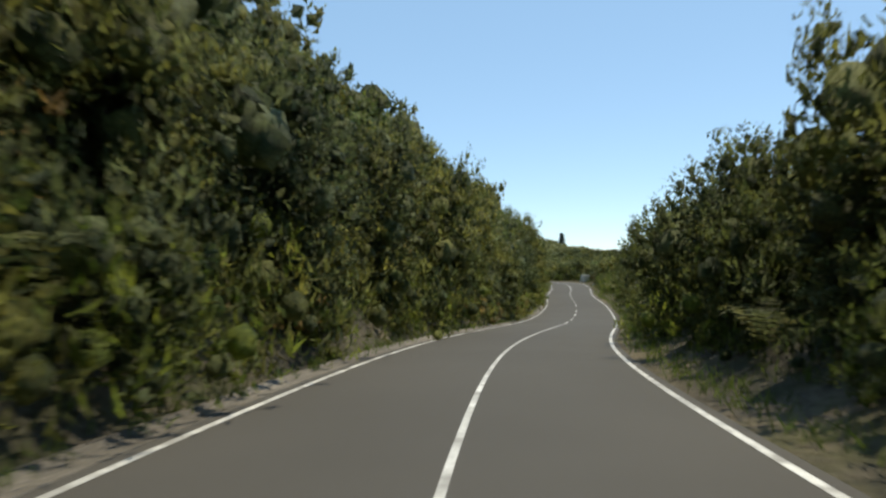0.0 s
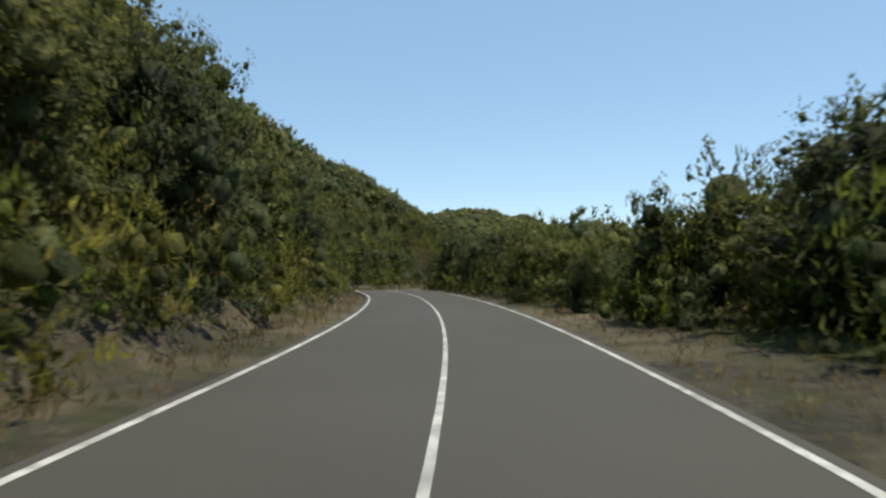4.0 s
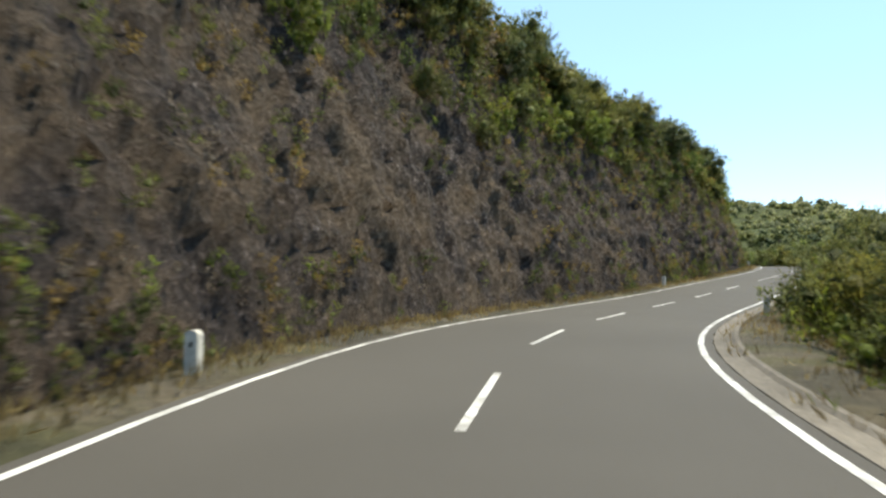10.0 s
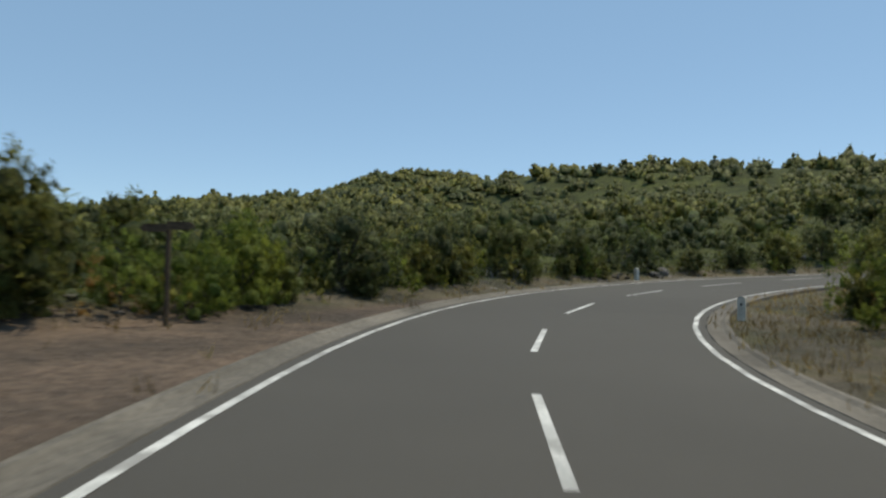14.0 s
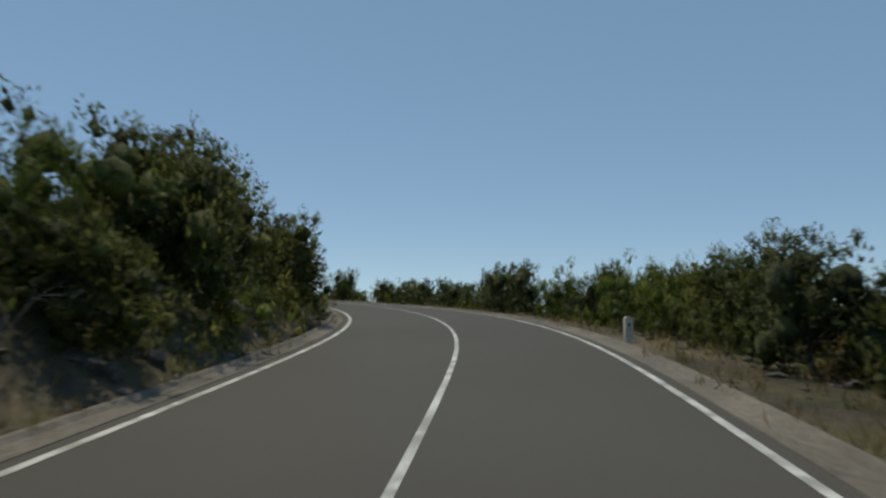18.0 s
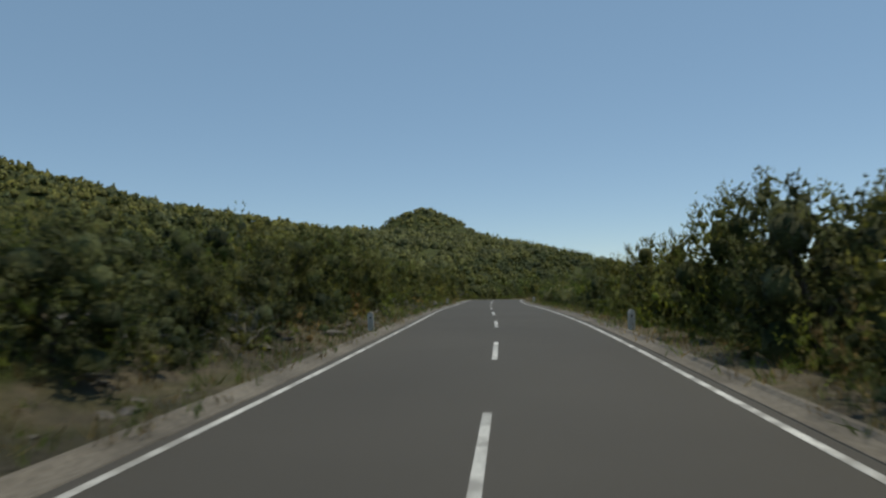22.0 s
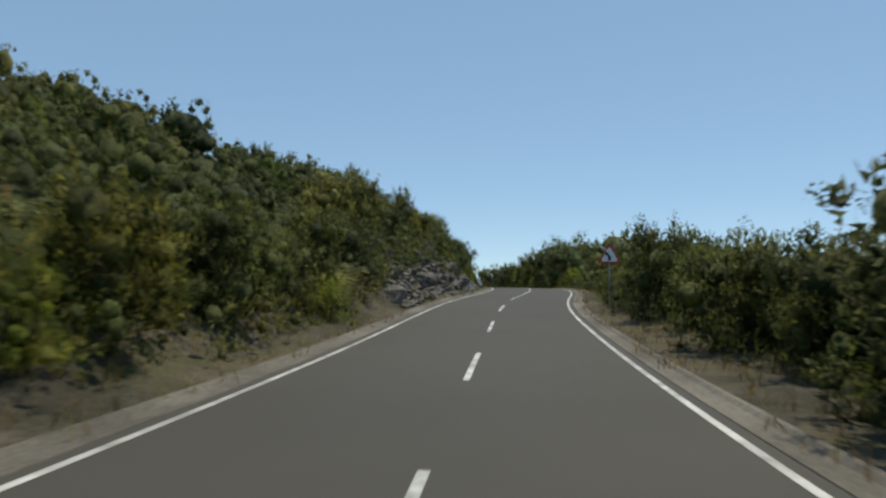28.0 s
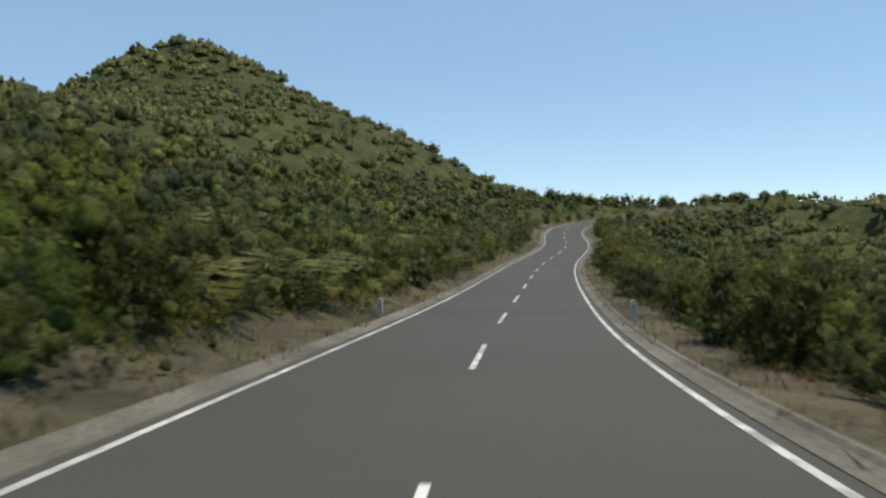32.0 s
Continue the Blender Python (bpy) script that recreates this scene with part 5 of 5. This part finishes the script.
warning_sign(232, -4.3, False)
board = tagged(new("road_sign"), "grey back of a rectangular road sign on a steel pole", "road sign")
board.matrix_basis = stand(714, -4.6)
part("pole", pole_mesh("pole", 2.1, .03, METAL), board)
plate = part("plate", box_mesh("plate", .62, .02, .55, METAL, .006), board, "grey steel plate")
plate.matrix_basis = Matrix.Translation((0, .045, 1.25))
warning_sign(938, 4.3, True)
block = tagged(new("stone_block"), "rough pale limewashed stone block beside the road", "stone block")
block.matrix_basis = stand(128, 5.4) @ Matrix.Rotation(.1, 4, "Z")
def rough_block(x, y, z):
    """A cast block with worn corners and an uneven face."""
    bm = bmesh.new()
    bmesh.ops.create_cube(bm, size=1)
    bmesh.ops.subdivide_edges(bm, edges=bm.edges[:], cuts=5, use_grid_fill=True)
    for v in bm.verts:
        p = Vector((v.co.x * x, v.co.y * y, (v.co.z + .5) * z - .1))
        corner = sum(abs(c) > .45 for c in v.co)
        v.co = p * (1 - .035 * max(corner - 1, 0)) + Vector([noise.noise(p * 2.5 + Vector((k * 9, 0, 0))) * .05 for k in range(3)])
    me = bpy.data.meshes.new("body")
    bm.to_mesh(me)
    bm.free()
    me.materials.append(POST_STONE)
    return me


part("body", rough_block(1.4, 1.2, 1.2), block)


# ---- dead wood, blossom, lone trees ----
def twig_mesh(name, seed, high, spread, count, thick, mat):
    """Bare forking branches, three-sided and tapered."""
    rng = np.random.RandomState(seed)
    V, F = [], []

    def rod(a, b_, r0, r1):
        d = unit(b_ - a)
        u = unit(np.cross(d, (.3, .8, .5)))
        w = np.cross(d, u)
        n = len(V)
        for q, r in ((a, r0), (b_, r1)):
            for k in range(3):
                V.append(q + r * (math.cos(k * 2.094) * u + math.sin(k * 2.094) * w))
        for k in range(3):
            F.append((n + k, n + (k + 1) % 3, n + 3 + (k + 1) % 3, n + 3 + k))

    def grow(a, way, length, r, depth):
        for _ in range(2):
            e = a + way * length * .5
            rod(a, e, r, r * .8)
            a, r, way = e, r * .8, unit(way + rng.normal(0, .22, 3))
        if depth:
            for _ in range(2 + (rng.rand() < .4)):
                grow(a, unit(way + rng.normal(0, spread, 3) + (0, 0, .1)), length * rng.uniform(.55, .8), r * .7, depth - 1)

    for k in range(count):
        a = 6.28 * k / count + rng.uniform(-.4, .4)
        grow(np.array((.05 * math.cos(a), .05 * math.sin(a), -.1)), unit(np.array((math.cos(a) * spread, math.sin(a) * spread, 1.0))), high * .42, thick, 3)
    return mesh_from(name, V, F, mat)


DEAD = [twig_mesh("deadwood", 5 + k, 1.0, .6, 4, .016, DEADWOOD) for k in range(4)]
rng = np.random.RandomState(91)
for side, s0, s1, n, lo_, hi_ in ((-1, 424, 446, 12, .8, 1.7), (-1, 466, 480, 9, .6, 1.2), (-1, 478, 506, 14, .7, 1.5), (-1, 576, 640, 16, .8, 1.6), (-1, 684, 735, 10, .7, 1.4), (1, 752, 778, 6, .8, 1.6), (-1, 786, 806, 8, .9, 1.8),
                                  (1, 262, 272, 2, 4.0, 5.0), (-1, 100, 118, 4, 1.0, 1.8), (1, 300, 330, 6, 1.2, 2.4), (-1, 205, 245, 6, 1.0, 2.0), (1, 1000, 1030, 4, 1.0, 2.0)):
    for _ in range(n):
        s = rng.uniform(s0, s1)
        d = float(bank_at(np.array(side), np.array(s), 1)) + rng.uniform(.1, 2.0) * (1 if n < 20 else .5)
        x, y, _z = on_road(s, side * d)
        ob = tagged(new("dead_shrub"), "bleached leafless dead shrub among the scrub", "dead shrub", "dead shrubs on the verge")
        sz = rng.uniform(lo_, hi_)
        ob.matrix_basis = Matrix.Translation((x, y, float(ground_z([x], [y])[0]))) @ Matrix.Rotation(rng.uniform(0, 6.28), 4, "Z") @ Matrix.Rotation(rng.uniform(-.4, .4), 4, "X") @ Matrix.Scale(sz, 4)
        part("deadwood", DEAD[rng.randint(4)], ob)


def blossom_mesh(seed):
    """Flat pale flower heads over a rounded bush one metre high."""
    rng = np.random.RandomState(seed)
    n = 46
    d = unit(rng.normal(0, 1, (n, 3)) + (0, 0, .6))
    p = d * (.56, .56, .5) * rng.uniform(.85, 1.05, (n, 1)) + (0, 0, .44)
    v, t = sprays(rng, np.repeat(p, 9, 0) + rng.normal(0, .028, (n * 9, 3)) * (1, 1, .4), np.tile((0.0, 0, .2), (n * 9, 1)), 1, .045, .034, .8)
    v[:, 2] = np.maximum(v[:, 2], .05)
    return tri_mesh("blossom", v, t, np.tile((0.0, 0, 1), (len(v), 1)), BLOSSOM)


FLOWERS = [blossom_mesh(k) for k in range(3)]
for side, s0, s1, n in ((1, 10, 58, 15), (-1, 42, 52, 3), (-1, 222, 236, 3), (1, 764, 776, 3), (1, 1022, 1040, 4), (-1, 515, 530, 3), (-1, 806, 822, 3), (1, 300, 320, 2)):
    for _ in range(n):
        s = rng.uniform(s0, s1)
        d = float(bank_at(np.array(side), np.array(s), 1)) + rng.uniform(.9, 2.8)
        x, y, _z = on_road(s, side * d)
        sz = rng.uniform(1.5, 2.6) * (1.15 if s < 60 else .8)
        ob = LAURELS[rng.randint(4)].put(x, y, float(ground_z([x], [y])[0]) - .1, sz, rng.uniform(0, 6.28), 1.0, "flowering shrubs")
        ob.name = "flowering_bush"
        tagged(ob, "green bush covered with pale flower heads", "shrub", "flowering shrubs")
        part("blossom", FLOWERS[rng.randint(3)], ob, "pale cream flower heads")


LONE = [Plant("lone_tree_heath", "tree", "slender bare-stemmed tree heath with small flat crowns", 121 + k, HEATH, .26, 7, 46, 28, .055, .030, .012, .4, .5, 6, .016) for k in range(3)]
for s, o, h in ((318, 9.0, 7.6), (324, 10.5, 7.0), (331, 9.4, 6.8), (336, 8.4, 6.0), (341, 9.8, 6.4), (512, -10.5, 3.8), (517, -12, 3.6), (506, -11.5, 3.2), (636, 7.4, 3.3), (640, 8.2, 3.1), (268, 9.5, 4.6), (796, -8.5, 3.6), (799, -9.5, 3.9), (803, -9.0, 3.4),
                (690, -26, 3.5), (698, -30, 3.2), (956, -12, 3.5), (470, -17, 4.0), (474, -19, 3.6)):
    x, y, _z = on_road(s, o)
    LONE[int(rng.randint(3))].put(x, y, float(ground_z([x], [y])[0]) - .1, h, rng.uniform(0, 6.28), 1.0, "lone trees")


def pine(x, y, z, high, seed):
    rng = np.random.RandomState(seed)
    ob = tagged(new("pine_tree"), "dark pine tree standing alone on the hillside", "tree")
    ob.matrix_basis = Matrix.Translation((x, y, z))
    part("trunk", stems(seed, high, high * .16, 6, high * .022), ob)
    V, T, N, n = [], [], [], 0
    for k in range(34):
        u = .22 + .76 * k / 33
        r = high * .24 * (1 - u) ** .75 * rng.uniform(.6, 1.1) + .12
        a = k * 2.4
        cen = np.array((math.cos(a) * r, math.sin(a) * r, high * u))
        q = cen + rng.normal(0, 1, (150, 3)) * (high * .042, high * .042, high * .022)
        v, t = sprays(rng, q, np.tile((math.cos(a) * .5, math.sin(a) * .5, .8), (150, 1)), 1, high * .05, high * .012, .45)
        V.append(v), T.append(t + n), N.append(unit(v - cen + (0, 0, .05)))
        n += len(v)
    part("crown", tri_mesh("crown", np.concatenate(V), np.concatenate(T), np.concatenate(N), PINE), ob)


px_, py_ = 50.0, 665.6
pz_ = float(ground_z([px_], [py_])[0])
pine(px_, py_, pz_ - .2, max(9.0, 28.3 - pz_), 7)


# wooden guide post with two arms beside the parking place
def board_mesh(name, long_, high):
    pts = [(0, -high / 2), (long_ - high * .5, -high / 2), (long_, 0), (long_ - high * .5, high / 2), (0, high / 2)]
    return mesh_from(name, [(p, -.018, q) for p, q in pts] + [(p, .018, q) for p, q in pts], [tuple(range(5)), tuple(range(9, 4, -1))] + [(i, 5 + i, 5 + (i + 1) % 5, (i + 1) % 5) for i in range(5)], TIMBER)


TIMBER = two_scale("weathered_timber", (0.055, 0.036, 0.022), (0.17, 0.12, 0.075), 2.0, 25, 0.85, 0.6)
guide = tagged(new("guide_post"), "weathered brown wooden guide post with two pointed arms", "signpost")
guide.matrix_basis = stand(465, -5.9)
part("post", pole_mesh("post", 1.75, .042, TIMBER), guide)
for zz, turn in ((1.62, .25), (1.58, 3.3)):
    arm = part("arm", board_mesh("arm", .44, .13), guide, "pointed wooden board")
    arm.matrix_basis = Matrix.Translation((0, -.06, zz)) @ Matrix.Rotation(turn, 4, "Z")

# rough cross joint in the asphalt
me = strip("cross_joint", np.linspace(121.3, 123.1, 7), [(-2.75, .02), (-1.4, .034), (0, .046), (1.4, .034), (2.75, .02)], CONCRETE)
part("cross_joint", me, road, "worn concrete strip across the asphalt")
